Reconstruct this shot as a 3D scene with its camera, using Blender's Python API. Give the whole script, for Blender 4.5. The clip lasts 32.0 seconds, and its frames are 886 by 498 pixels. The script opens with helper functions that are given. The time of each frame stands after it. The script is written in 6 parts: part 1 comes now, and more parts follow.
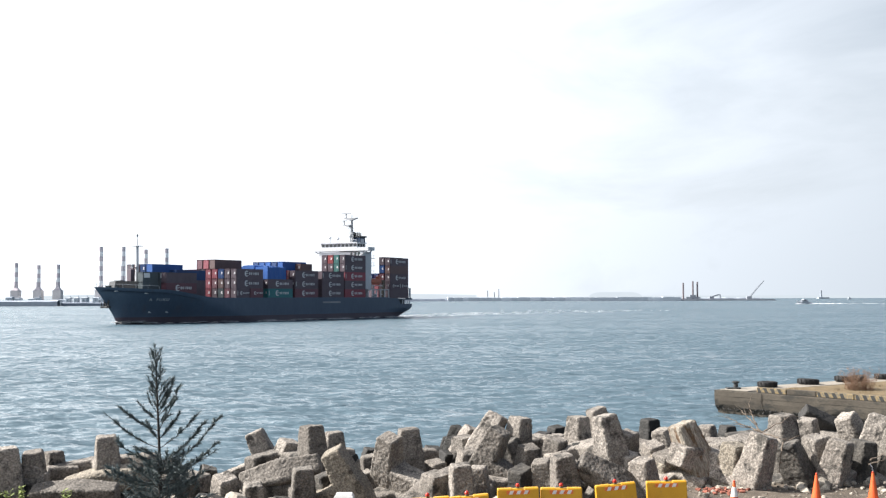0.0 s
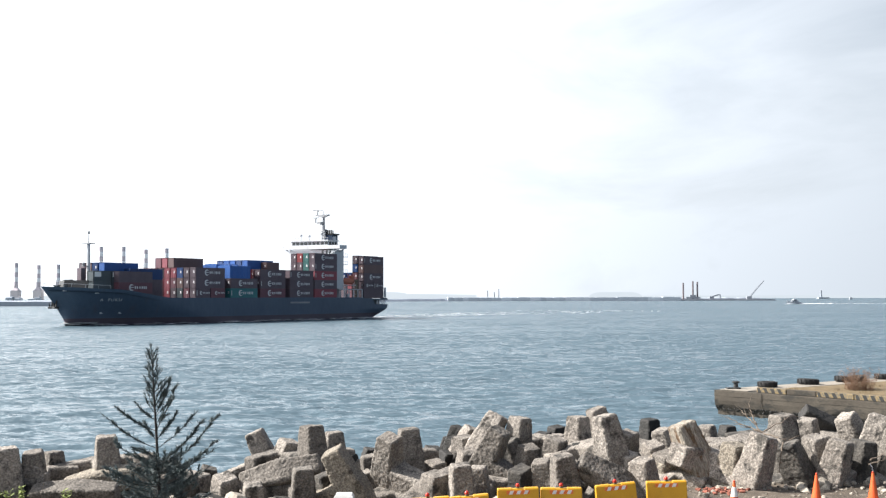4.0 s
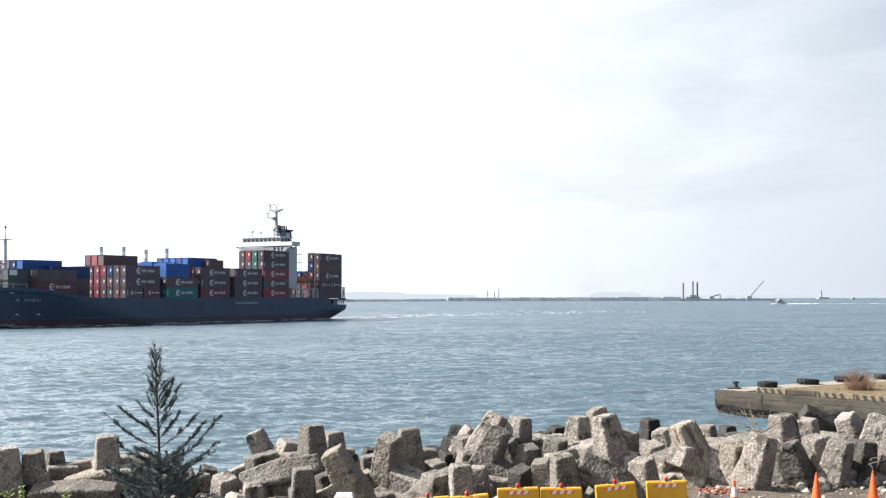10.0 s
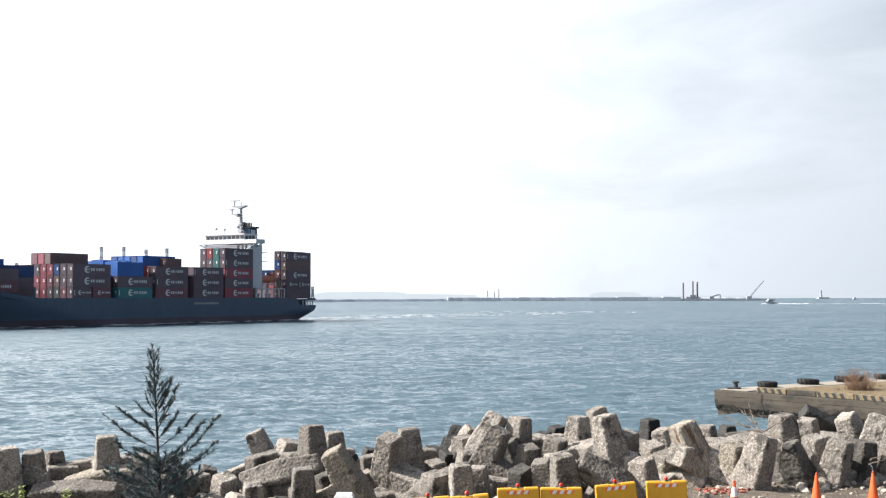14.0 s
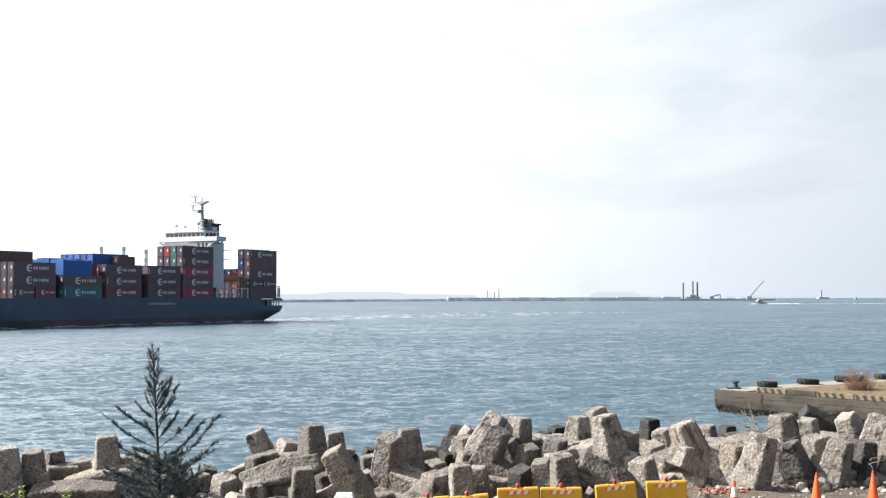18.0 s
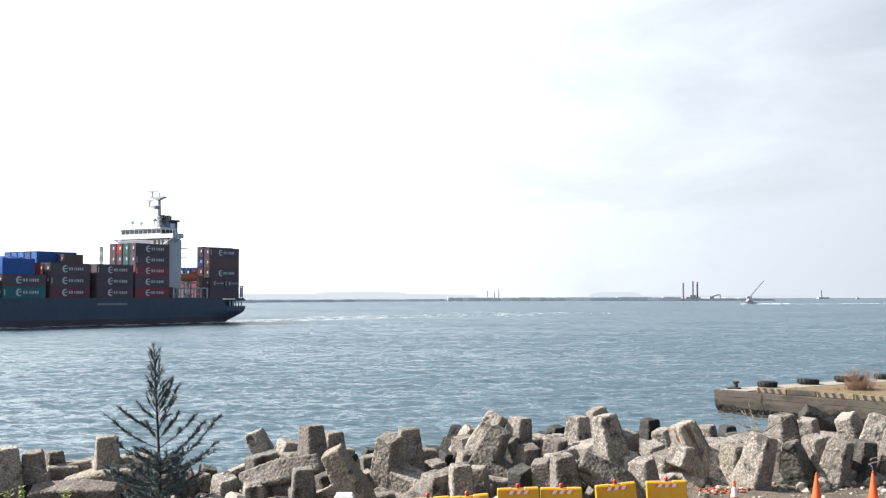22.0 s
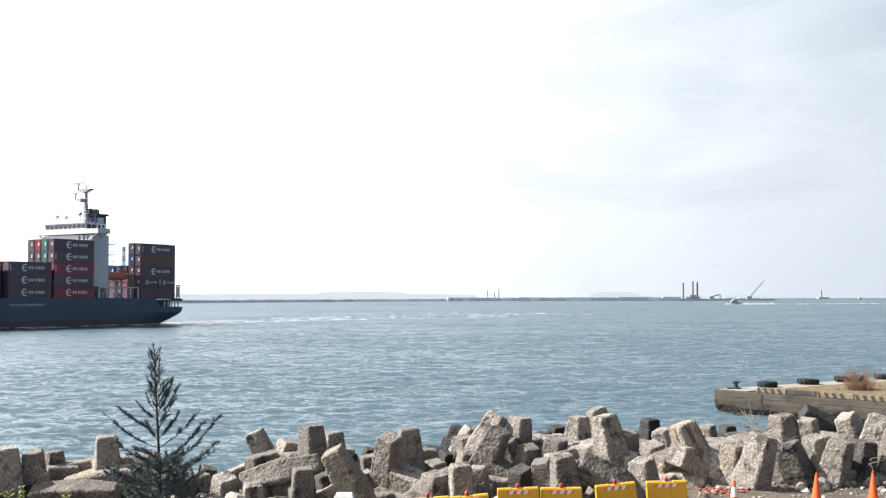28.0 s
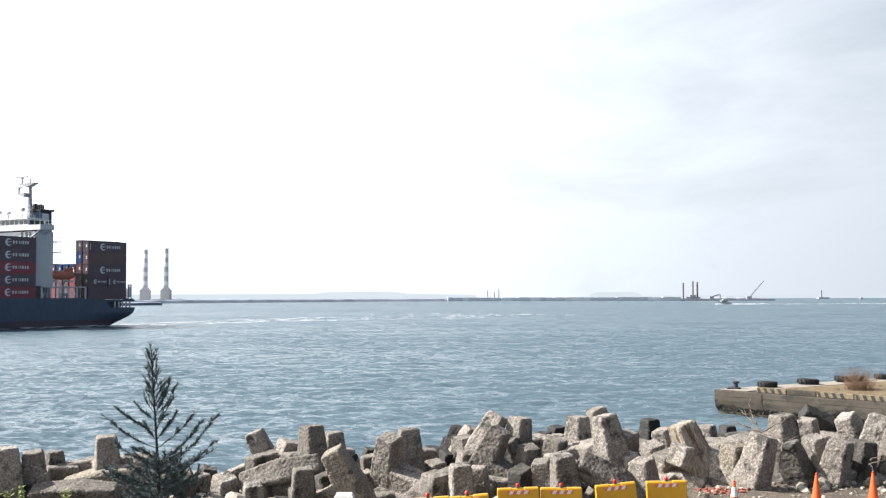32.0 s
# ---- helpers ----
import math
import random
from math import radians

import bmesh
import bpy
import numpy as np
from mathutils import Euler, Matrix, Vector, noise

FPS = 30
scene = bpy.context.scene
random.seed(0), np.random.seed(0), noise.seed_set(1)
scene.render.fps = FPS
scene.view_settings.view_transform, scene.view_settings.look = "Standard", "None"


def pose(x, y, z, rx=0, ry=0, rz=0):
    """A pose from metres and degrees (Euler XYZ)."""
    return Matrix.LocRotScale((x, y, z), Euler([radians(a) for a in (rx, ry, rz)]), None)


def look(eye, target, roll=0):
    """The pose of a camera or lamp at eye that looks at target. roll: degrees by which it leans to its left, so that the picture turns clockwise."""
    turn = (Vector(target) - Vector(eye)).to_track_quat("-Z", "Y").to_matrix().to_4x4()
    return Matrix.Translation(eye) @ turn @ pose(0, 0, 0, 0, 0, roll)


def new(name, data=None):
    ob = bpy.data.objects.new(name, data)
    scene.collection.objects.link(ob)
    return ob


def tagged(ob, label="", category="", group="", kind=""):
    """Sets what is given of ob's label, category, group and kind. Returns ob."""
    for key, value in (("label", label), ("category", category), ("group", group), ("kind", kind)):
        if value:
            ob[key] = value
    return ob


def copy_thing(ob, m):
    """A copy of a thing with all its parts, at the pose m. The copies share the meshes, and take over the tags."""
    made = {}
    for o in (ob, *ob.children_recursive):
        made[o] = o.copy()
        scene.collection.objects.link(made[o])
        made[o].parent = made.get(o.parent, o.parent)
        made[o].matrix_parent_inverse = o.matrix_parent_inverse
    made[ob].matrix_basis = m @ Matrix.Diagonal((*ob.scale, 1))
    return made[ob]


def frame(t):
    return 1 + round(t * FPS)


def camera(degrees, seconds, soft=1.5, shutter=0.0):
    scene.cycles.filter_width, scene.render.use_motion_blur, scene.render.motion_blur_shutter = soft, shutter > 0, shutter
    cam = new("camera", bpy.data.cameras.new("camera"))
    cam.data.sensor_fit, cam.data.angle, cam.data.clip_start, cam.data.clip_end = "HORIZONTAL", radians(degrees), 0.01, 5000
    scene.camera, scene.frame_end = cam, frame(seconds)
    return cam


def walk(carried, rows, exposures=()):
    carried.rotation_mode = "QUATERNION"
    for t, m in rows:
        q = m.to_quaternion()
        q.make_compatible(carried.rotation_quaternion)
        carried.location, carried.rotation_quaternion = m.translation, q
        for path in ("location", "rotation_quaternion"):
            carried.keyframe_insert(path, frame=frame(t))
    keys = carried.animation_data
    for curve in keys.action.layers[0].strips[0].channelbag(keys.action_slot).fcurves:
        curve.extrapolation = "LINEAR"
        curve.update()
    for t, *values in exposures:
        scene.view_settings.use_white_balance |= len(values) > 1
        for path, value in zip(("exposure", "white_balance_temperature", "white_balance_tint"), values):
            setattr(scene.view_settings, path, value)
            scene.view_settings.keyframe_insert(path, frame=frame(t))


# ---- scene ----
EYE = (0.0, 0.0, 6.17)
SECONDS = 32.0
cam = camera(42.28, SECONDS, soft=1.3)
view = pose(EYE[0], EYE[1], EYE[2], 92.39, 0, 0) @ pose(0, 0, 0, 0, 0, -0.12)
walk(cam, [(0, view), (SECONDS, view)], exposures=[(0, 1.25), (SECONDS, 1.25)])

# ---- light ----
SEA = -1.15
FAR = 1.186
SUN = Vector((-0.83, 0.14, 0.72)).normalized()

SKY, SUNLIGHT = 0.05, 5.0
HAZE_SHADY, HAZE_SUNNY = (3.75, 4.3, 5.0, 1), (29.0, 30.0, 31.0, 1)


def daylight():
    world = bpy.data.worlds.new("sky")
    scene.world = world
    world.use_nodes = True
    nt = world.node_tree
    nt.nodes.clear()
    out = nt.nodes.new("ShaderNodeOutputWorld")
    bg = nt.nodes.new("ShaderNodeBackground")
    sky = nt.nodes.new("ShaderNodeTexSky")
    sky.sky_type, sky.sun_disc = "NISHITA", False
    sky.sun_elevation = math.asin(SUN.z)
    sky.sun_rotation = math.atan2(SUN.x, SUN.y)
    sky.air_density, sky.dust_density, sky.ozone_density = 1.0, 4.0, 1.0
    # haze that thins towards the zenith, and thin cloud with a few blue gaps
    coord = nt.nodes.new("ShaderNodeTexCoord")
    split = nt.nodes.new("ShaderNodeSeparateXYZ")
    nt.links.new(coord.outputs["Generated"], split.inputs[0])
    haze = nt.nodes.new("ShaderNodeMapRange")
    haze.interpolation_type = "SMOOTHSTEP"
    haze.inputs[1].default_value, haze.inputs[2].default_value = 0.145, 0.475
    haze.inputs[3].default_value, haze.inputs[4].default_value = 1.0, 0.12
    stretch = nt.nodes.new("ShaderNodeMapping")
    stretch.inputs["Scale"].default_value = (2.2, 2.2, 7.0)
    stretch.inputs["Location"].default_value = (0.9, 0.2, 0.35)
    puffs = nt.nodes.new("ShaderNodeTexNoise")
    puffs.inputs["Scale"].default_value = 1.5
    puffs.inputs["Detail"].default_value = 7
    puffs.inputs["Roughness"].default_value = 0.55
    puffs.inputs["Distortion"].default_value = 0.5
    gaps = nt.nodes.new("ShaderNodeMapRange")
    gaps.inputs[1].default_value, gaps.inputs[2].default_value = 0.30, 0.56
    gaps.inputs[3].default_value, gaps.inputs[4].default_value = 0.70, 1.0
    cover = nt.nodes.new("ShaderNodeMath")
    cover.operation = "MULTIPLY"
    # the haze glows on the sunny side
    glow = nt.nodes.new("ShaderNodeVectorMath")
    glow.operation = "DOT_PRODUCT"
    glow.inputs[1].default_value = tuple(SUN)
    lit = nt.nodes.new("ShaderNodeMapRange")
    lit.inputs[1].default_value, lit.inputs[2].default_value = -0.71, 1.09
    pale = nt.nodes.new("ShaderNodeMix")
    pale.data_type = "RGBA"
    pale.inputs["A"].default_value, pale.inputs["B"].default_value = HAZE_SHADY, HAZE_SUNNY
    white = nt.nodes.new("ShaderNodeMix")
    white.data_type = "RGBA"
    bg.inputs["Strength"].default_value = SKY
    nt.links.new(coord.outputs["Generated"], stretch.inputs["Vector"])
    nt.links.new(coord.outputs["Generated"], glow.inputs[0])
    nt.links.new(glow.outputs["Value"], lit.inputs[0])
    # and lies thicker there
    thick = nt.nodes.new("ShaderNodeMath")
    thick.operation = "MULTIPLY_ADD"
    thick.inputs[1].default_value = -0.36
    nt.links.new(glow.outputs["Value"], thick.inputs[0])
    nt.links.new(split.outputs["Z"], thick.inputs[2])
    nt.links.new(thick.outputs[0], haze.inputs[0])
    aureole = nt.nodes.new("ShaderNodeMath")
    aureole.operation = "POWER"
    aureole.inputs[1].default_value = 2.1
    nt.links.new(lit.outputs[0], aureole.inputs[0])
    nt.links.new(aureole.outputs[0], pale.inputs["Factor"])
    nt.links.new(stretch.outputs["Vector"], puffs.inputs["Vector"])
    nt.links.new(puffs.outputs["Fac"], gaps.inputs[0])
    nt.links.new(gaps.outputs[0], cover.inputs[0])
    nt.links.new(haze.outputs[0], cover.inputs[1])
    nt.links.new(cover.outputs[0], white.inputs["Factor"])
    nt.links.new(sky.outputs["Color"], white.inputs["A"])
    nt.links.new(pale.outputs["Result"], white.inputs["B"])
    nt.links.new(white.outputs["Result"], bg.inputs["Color"])
    nt.links.new(bg.outputs["Background"], out.inputs["Surface"])
    lamp = bpy.data.lights.new("sun", "SUN")
    lamp.energy, lamp.angle, lamp.color = SUNLIGHT, radians(0.6), (1.0, 0.96, 0.91)
    sun = new("sun", lamp)
    sun.matrix_world = look((0, 0, 200), Vector((0, 0, 200)) - SUN)


daylight()


# ---- materials ----
def shade(name, low, high, rough=0.7, metal=0.0, scale=3.0, fine=30.0, bump=0.2, spots=None, spot_at=0.62, stretch=(1, 1, 1), each=0.0, ior=None, pits=0.0):
    """A surface that varies between two colours at two scales, with fine relief; spots: a third colour for stains."""
    m = bpy.data.materials.new(name)
    m.use_nodes = True
    nt = m.node_tree
    b = nt.nodes["Principled BSDF"]
    b.inputs["Roughness"].default_value = rough
    b.inputs["Metallic"].default_value = metal
    if ior:
        b.inputs["IOR"].default_value = ior
    co = nt.nodes.new("ShaderNodeTexCoord")
    mp = nt.nodes.new("ShaderNodeMapping")
    mp.inputs["Scale"].default_value = stretch
    info = nt.nodes.new("ShaderNodeObjectInfo")
    shift = nt.nodes.new("ShaderNodeVectorMath")
    shift.operation = "MULTIPLY_ADD"
    shift.inputs[1].default_value = (17.0, 23.0, 11.0)
    nt.links.new(info.outputs["Random"], shift.inputs[0])
    nt.links.new(co.outputs["Object"], mp.inputs["Vector"])
    nt.links.new(mp.outputs["Vector"], shift.inputs[2])
    big = nt.nodes.new("ShaderNodeTexNoise")
    big.inputs["Scale"].default_value, big.inputs["Detail"].default_value = scale, 6
    small = nt.nodes.new("ShaderNodeTexNoise")
    small.inputs["Scale"].default_value, small.inputs["Detail"].default_value = fine, 4
    for n in (big, small):
        nt.links.new(shift.outputs[0], n.inputs["Vector"])
    both = nt.nodes.new("ShaderNodeMix")
    both.inputs[0].default_value = 0.45
    nt.links.new(big.outputs["Fac"], both.inputs[2])
    nt.links.new(small.outputs["Fac"], both.inputs[3])
    spread = nt.nodes.new("ShaderNodeMapRange")
    spread.inputs[1].default_value, spread.inputs[2].default_value = 0.36, 0.64
    nt.links.new(both.outputs[0], spread.inputs[0])
    mix = nt.nodes.new("ShaderNodeMix")
    mix.data_type = "RGBA"
    mix.inputs["A"].default_value, mix.inputs["B"].default_value = (*low, 1), (*high, 1)
    nt.links.new(spread.outputs[0], mix.inputs["Factor"])
    colour = mix.outputs["Result"]
    if spots:
        st = nt.nodes.new("ShaderNodeTexNoise")
        st.inputs["Scale"].default_value, st.inputs["Detail"].default_value, st.inputs["Roughness"].default_value = scale * 1.7, 8, 0.7
        nt.links.new(shift.outputs[0], st.inputs["Vector"])
        edge = nt.nodes.new("ShaderNodeMapRange")
        edge.inputs[1].default_value, edge.inputs[2].default_value = spot_at - 0.05, spot_at + 0.05
        nt.links.new(st.outputs["Fac"], edge.inputs[0])
        over = nt.nodes.new("ShaderNodeMix")
        over.data_type = "RGBA"
        over.inputs["B"].default_value = (*spots, 1)
        nt.links.new(edge.outputs[0], over.inputs["Factor"])
        nt.links.new(colour, over.inputs["A"])
        colour = over.outputs["Result"]
    if pits:
        pk = nt.nodes.new("ShaderNodeTexNoise")
        pk.inputs["Scale"].default_value, pk.inputs["Detail"].default_value = 52, 4
        nt.links.new(shift.outputs[0], pk.inputs["Vector"])
        pr = nt.nodes.new("ShaderNodeMapRange")
        pr.inputs[1].default_value, pr.inputs[2].default_value = 0.40, 0.62
        pr.inputs[3].default_value, pr.inputs[4].default_value = 1 - pits, 1 + pits * 0.55
        nt.links.new(pk.outputs["Fac"], pr.inputs[0])
        ph = nt.nodes.new("ShaderNodeHueSaturation")
        nt.links.new(pr.outputs[0], ph.inputs["Value"])
        nt.links.new(colour, ph.inputs["Color"])
        colour = ph.outputs["Color"]
    if each:
        vary = nt.nodes.new("ShaderNodeMapRange")
        vary.inputs[3].default_value, vary.inputs[4].default_value = 1 - each, 1 + each
        nt.links.new(info.outputs["Random"], vary.inputs[0])
        hsv = nt.nodes.new("ShaderNodeHueSaturation")
        nt.links.new(vary.outputs[0], hsv.inputs["Value"])
        nt.links.new(colour, hsv.inputs["Color"])
        colour = hsv.outputs["Color"]
    nt.links.new(colour, b.inputs["Base Color"])
    if bump:
        bn = nt.nodes.new("ShaderNodeBump")
        bn.inputs["Strength"].default_value, bn.inputs["Distance"].default_value = bump, 0.03
        nt.links.new(both.outputs[0], bn.inputs["Height"])
        nt.links.new(bn.outputs["Normal"], b.inputs["Normal"])
    return m


def water_surface():
    m = bpy.data.materials.new("sea_water")
    m.use_nodes = True
    nt = m.node_tree
    b = nt.nodes["Principled BSDF"]
    b.inputs["Base Color"].default_value = (0.078, 0.117, 0.142, 1)
    b.inputs["Roughness"].default_value, b.inputs["IOR"].default_value = 0.14, 1.33
    b.inputs["Specular IOR Level"].default_value = 0.50
    # ripples of five sizes tilt the surface; the small ones lean towards the shore
    co = nt.nodes.new("ShaderNodeTexCoord")
    total = co.outputs["Normal"]
    for scale, detail, tilt, turn, lean in RIPPLES:
        mp = nt.nodes.new("ShaderNodeMapping")
        mp.inputs["Scale"].default_value = (0.50, 1.0, 1.0)
        mp.inputs["Rotation"].default_value = (0, 0, radians(turn))
        nz = nt.nodes.new("ShaderNodeTexNoise")
        nz.inputs["Scale"].default_value, nz.inputs["Detail"].default_value, nz.inputs["Roughness"].default_value = scale, detail, 0.6
        low = nt.nodes.new("ShaderNodeVectorMath")
        low.operation = "SUBTRACT"
        low.inputs[1].default_value = (0.5, 0.5 + lean, 0.5)
        push = nt.nodes.new("ShaderNodeVectorMath")
        push.operation = "MULTIPLY_ADD"
        push.inputs[1].default_value = (tilt * 0.7, tilt, 0)
        nt.links.new(co.outputs["Object"], mp.inputs["Vector"])
        nt.links.new(mp.outputs["Vector"], nz.inputs["Vector"])
        nt.links.new(nz.outputs["Color"], low.inputs[0])
        nt.links.new(low.outputs[0], push.inputs[0])
        nt.links.new(total, push.inputs[2])
        total = push.outputs[0]
    unit = nt.nodes.new("ShaderNodeVectorMath")
    unit.operation = "NORMALIZE"
    nt.links.new(total, unit.inputs[0])
    nt.links.new(unit.outputs[0], b.inputs["Normal"])
    return m


RIPPLES = ((0.022, 2, 0.16, 3, 0), (0.07, 3, 0.28, 5, 0), (0.45, 3, 0.50, 12, 0.074), (1.5, 3, 0.95, -16, 0.074), (4.2, 3, 1.15, 10, 0.074), (12.0, 2, 0.70, -8, 0.074))


def foam_surface():
    m = shade("sea_foam", (0.76, 0.78, 0.80), (0.92, 0.93, 0.93), 0.8, scale=0.6, fine=4.0)
    return m


WATER = water_surface()
FOAM = foam_surface()
CONCRETE = shade("dolos_concrete", (0.130, 0.114, 0.098), (0.285, 0.256, 0.224), 0.95, scale=2.2, fine=34, bump=1.0, spots=(0.042, 0.038, 0.033), spot_at=0.58, each=0.34, pits=0.42)
# darkened for water on the stone and for shade low in the heap
WET_SHADED_CONCRETE = shade("wet_shaded_concrete", (0.014, 0.013, 0.012), (0.044, 0.040, 0.035), 0.8, scale=3.0, fine=34, bump=0.9, spots=(0.012, 0.012, 0.010), spot_at=0.56, each=0.35, pits=0.45)
# the shade deep between the blocks is put into this darker colour
SHADE_DARK_CONCRETE = shade("shade_dark_concrete", (0.040, 0.036, 0.031), (0.120, 0.109, 0.095), 0.9, scale=3.0, fine=34, bump=1.0, spots=(0.022, 0.020, 0.018), spot_at=0.54, each=0.35, pits=0.32)
PALE_CONCRETE = shade("sandy_concrete", (0.13, 0.112, 0.088), (0.255, 0.225, 0.182), 0.95, scale=3.0, fine=44, bump=0.9, spots=(0.07, 0.060, 0.048), spot_at=0.58, each=0.2, pits=0.45)
STAINED_CONCRETE = shade("rust_streaked_concrete", (0.13, 0.105, 0.078), (0.36, 0.33, 0.28), 0.95, scale=3.2, fine=30, bump=0.9, spots=(0.12, 0.075, 0.042), spot_at=0.56, stretch=(2.2, 2.2, 0.35), pits=0.35)
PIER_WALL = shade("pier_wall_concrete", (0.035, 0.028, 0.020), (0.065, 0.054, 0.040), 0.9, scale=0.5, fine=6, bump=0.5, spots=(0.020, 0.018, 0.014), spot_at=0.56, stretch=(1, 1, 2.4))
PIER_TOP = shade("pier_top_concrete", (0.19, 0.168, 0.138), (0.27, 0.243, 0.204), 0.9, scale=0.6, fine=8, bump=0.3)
SOIL = shade("sandy_soil", (0.060, 0.047, 0.035), (0.128, 0.102, 0.076), 0.95, scale=1.6, fine=22, bump=1.0, spots=(0.20, 0.165, 0.13), spot_at=0.60, pits=0.6)
DRY_GRASS = shade("dry_grass", (0.075, 0.052, 0.024), (0.165, 0.118, 0.058), 0.9, scale=1.5, fine=20, bump=0.6)
BRUSH = shade("dry_brush", (0.15, 0.088, 0.054), (0.25, 0.155, 0.10), 0.9, scale=3, fine=20)
RUBBER = shade("tyre_rubber", (0.004, 0.004, 0.0045), (0.010, 0.010, 0.010), 0.8, scale=4, fine=30)
IRON = shade("painted_iron", (0.012, 0.013, 0.015), (0.035, 0.035, 0.035), 0.55, scale=4, fine=30)
YELLOW = shade("yellow_plastic", (0.54, 0.275, 0.010), (0.62, 0.33, 0.015), 0.45, scale=3, fine=40, bump=0.05, spots=(0.42, 0.22, 0.03), spot_at=0.66)
YELLOW_PAINT = shade("yellow_paint", (0.15, 0.108, 0.05), (0.23, 0.165, 0.078), 0.85, scale=6, fine=40, spots=(0.10, 0.085, 0.062), spot_at=0.50)
BLACK_PAINT = shade("black_paint", (0.010, 0.010, 0.010), (0.024, 0.023, 0.020), 0.8, scale=6, fine=40)
ORANGE = shade("orange_plastic", (0.62, 0.085, 0.016), (0.70, 0.12, 0.025), 0.45, scale=6, fine=50, bump=0.05)
WHITE_BAND = shade("white_band", (0.66, 0.64, 0.62), (0.80, 0.79, 0.78), 0.5, scale=8, fine=50, bump=0.05)
RED_LENS = shade("red_lens", (0.45, 0.02, 0.012), (0.62, 0.04, 0.02), 0.25, scale=8, fine=50, bump=0.02)
STICKER_RED = shade("sticker_red", (0.62, 0.14, 0.03), (0.72, 0.18, 0.05), 0.4, scale=8, fine=50, bump=0.0)
WHITE_PLASTIC = shade("white_plastic", (0.62, 0.61, 0.58), (0.76, 0.75, 0.72), 0.5, scale=3, fine=40, bump=0.05)
BARK = shade("bark", (0.018, 0.016, 0.015), (0.040, 0.035, 0.032), 0.9, scale=8, fine=60, bump=0.6, stretch=(1, 1, 0.3))
NEEDLE = shade("casuarina_needles", (0.046, 0.068, 0.074), (0.082, 0.112, 0.112), 0.7, scale=2, fine=20, bump=0.0)
WEED = shade("weed_green", (0.10, 0.14, 0.03), (0.22, 0.26, 0.06), 0.8, scale=6, fine=30)
TWIG = shade("dead_wood", (0.11, 0.085, 0.065), (0.22, 0.175, 0.135), 0.9, scale=6, fine=40)
BRICK = shade("broken_brick", (0.15, 0.046, 0.030), (0.29, 0.105, 0.070), 0.9, scale=6, fine=40, each=0.35)
# navy and boot-top paints are lightened to include the haze over the water
HULL = shade("hazed_navy_paint", (0.047, 0.078, 0.122), (0.062, 0.097, 0.146), 0.5, scale=0.12, fine=1.2, bump=0.05, spots=(0.064, 0.084, 0.118), spot_at=0.62, stretch=(1, 1, 0.4))
BOOT = shade("boot_top_paint", (0.056, 0.048, 0.068), (0.078, 0.062, 0.074), 0.6, scale=0.2, fine=1.5, bump=0.05)
DECK = shade("deck_paint", (0.030, 0.044, 0.052), (0.060, 0.076, 0.084), 0.7, scale=0.3, fine=3)
SHIP_WHITE = shade("ship_white_paint", (0.46, 0.48, 0.51), (0.56, 0.575, 0.595), 0.5, scale=0.2, fine=2, bump=0.03, spots=(0.37, 0.36, 0.35), spot_at=0.68, stretch=(1, 1, 0.3))
SHIP_GREY = shade("ship_grey_paint", (0.21, 0.22, 0.235), (0.29, 0.30, 0.315), 0.55, scale=0.3, fine=2)
TOWER_STONE = shade("lighthouse_stone", (0.22, 0.25, 0.29), (0.29, 0.32, 0.36), 0.9, scale=0.1, fine=1, bump=0.0)
BOAT_HULL = shade("boat_grey_paint", (0.34, 0.37, 0.41), (0.42, 0.45, 0.49), 0.5, scale=0.5, fine=4, bump=0.03)
ROCK = shade("pale_rubble", (0.20, 0.175, 0.142), (0.42, 0.38, 0.32), 0.95, scale=3, fine=30, bump=0.8, each=0.45)
PLINTH = shade("chimney_plinth", (0.56, 0.52, 0.515), (0.66, 0.615, 0.605), 0.85, scale=0.1, fine=1, bump=0.0)
GLASS = shade("wheelhouse_glass", (0.012, 0.016, 0.02), (0.03, 0.036, 0.042), 0.12, scale=0.5, fine=2, bump=0.0)
FUNNEL_BLUE = shade("funnel_blue", (0.014, 0.035, 0.078), (0.024, 0.050, 0.10), 0.5, scale=0.3, fine=2)
BOAT_ORANGE = shade("lifeboat_orange", (0.38, 0.12, 0.074), (0.46, 0.155, 0.10), 0.6, scale=0.5, fine=3)
MARK = shade("white_marking", (0.52, 0.52, 0.54), (0.66, 0.66, 0.67), 0.6, scale=1, fine=6, bump=0.0)
NAME_PAINT = shade("name_paint", (0.40, 0.44, 0.47), (0.55, 0.58, 0.60), 0.6, scale=1, fine=6, bump=0.0)
# the plum, maroon and brown paints are lifted to include haze
BOX_PAINT = {}
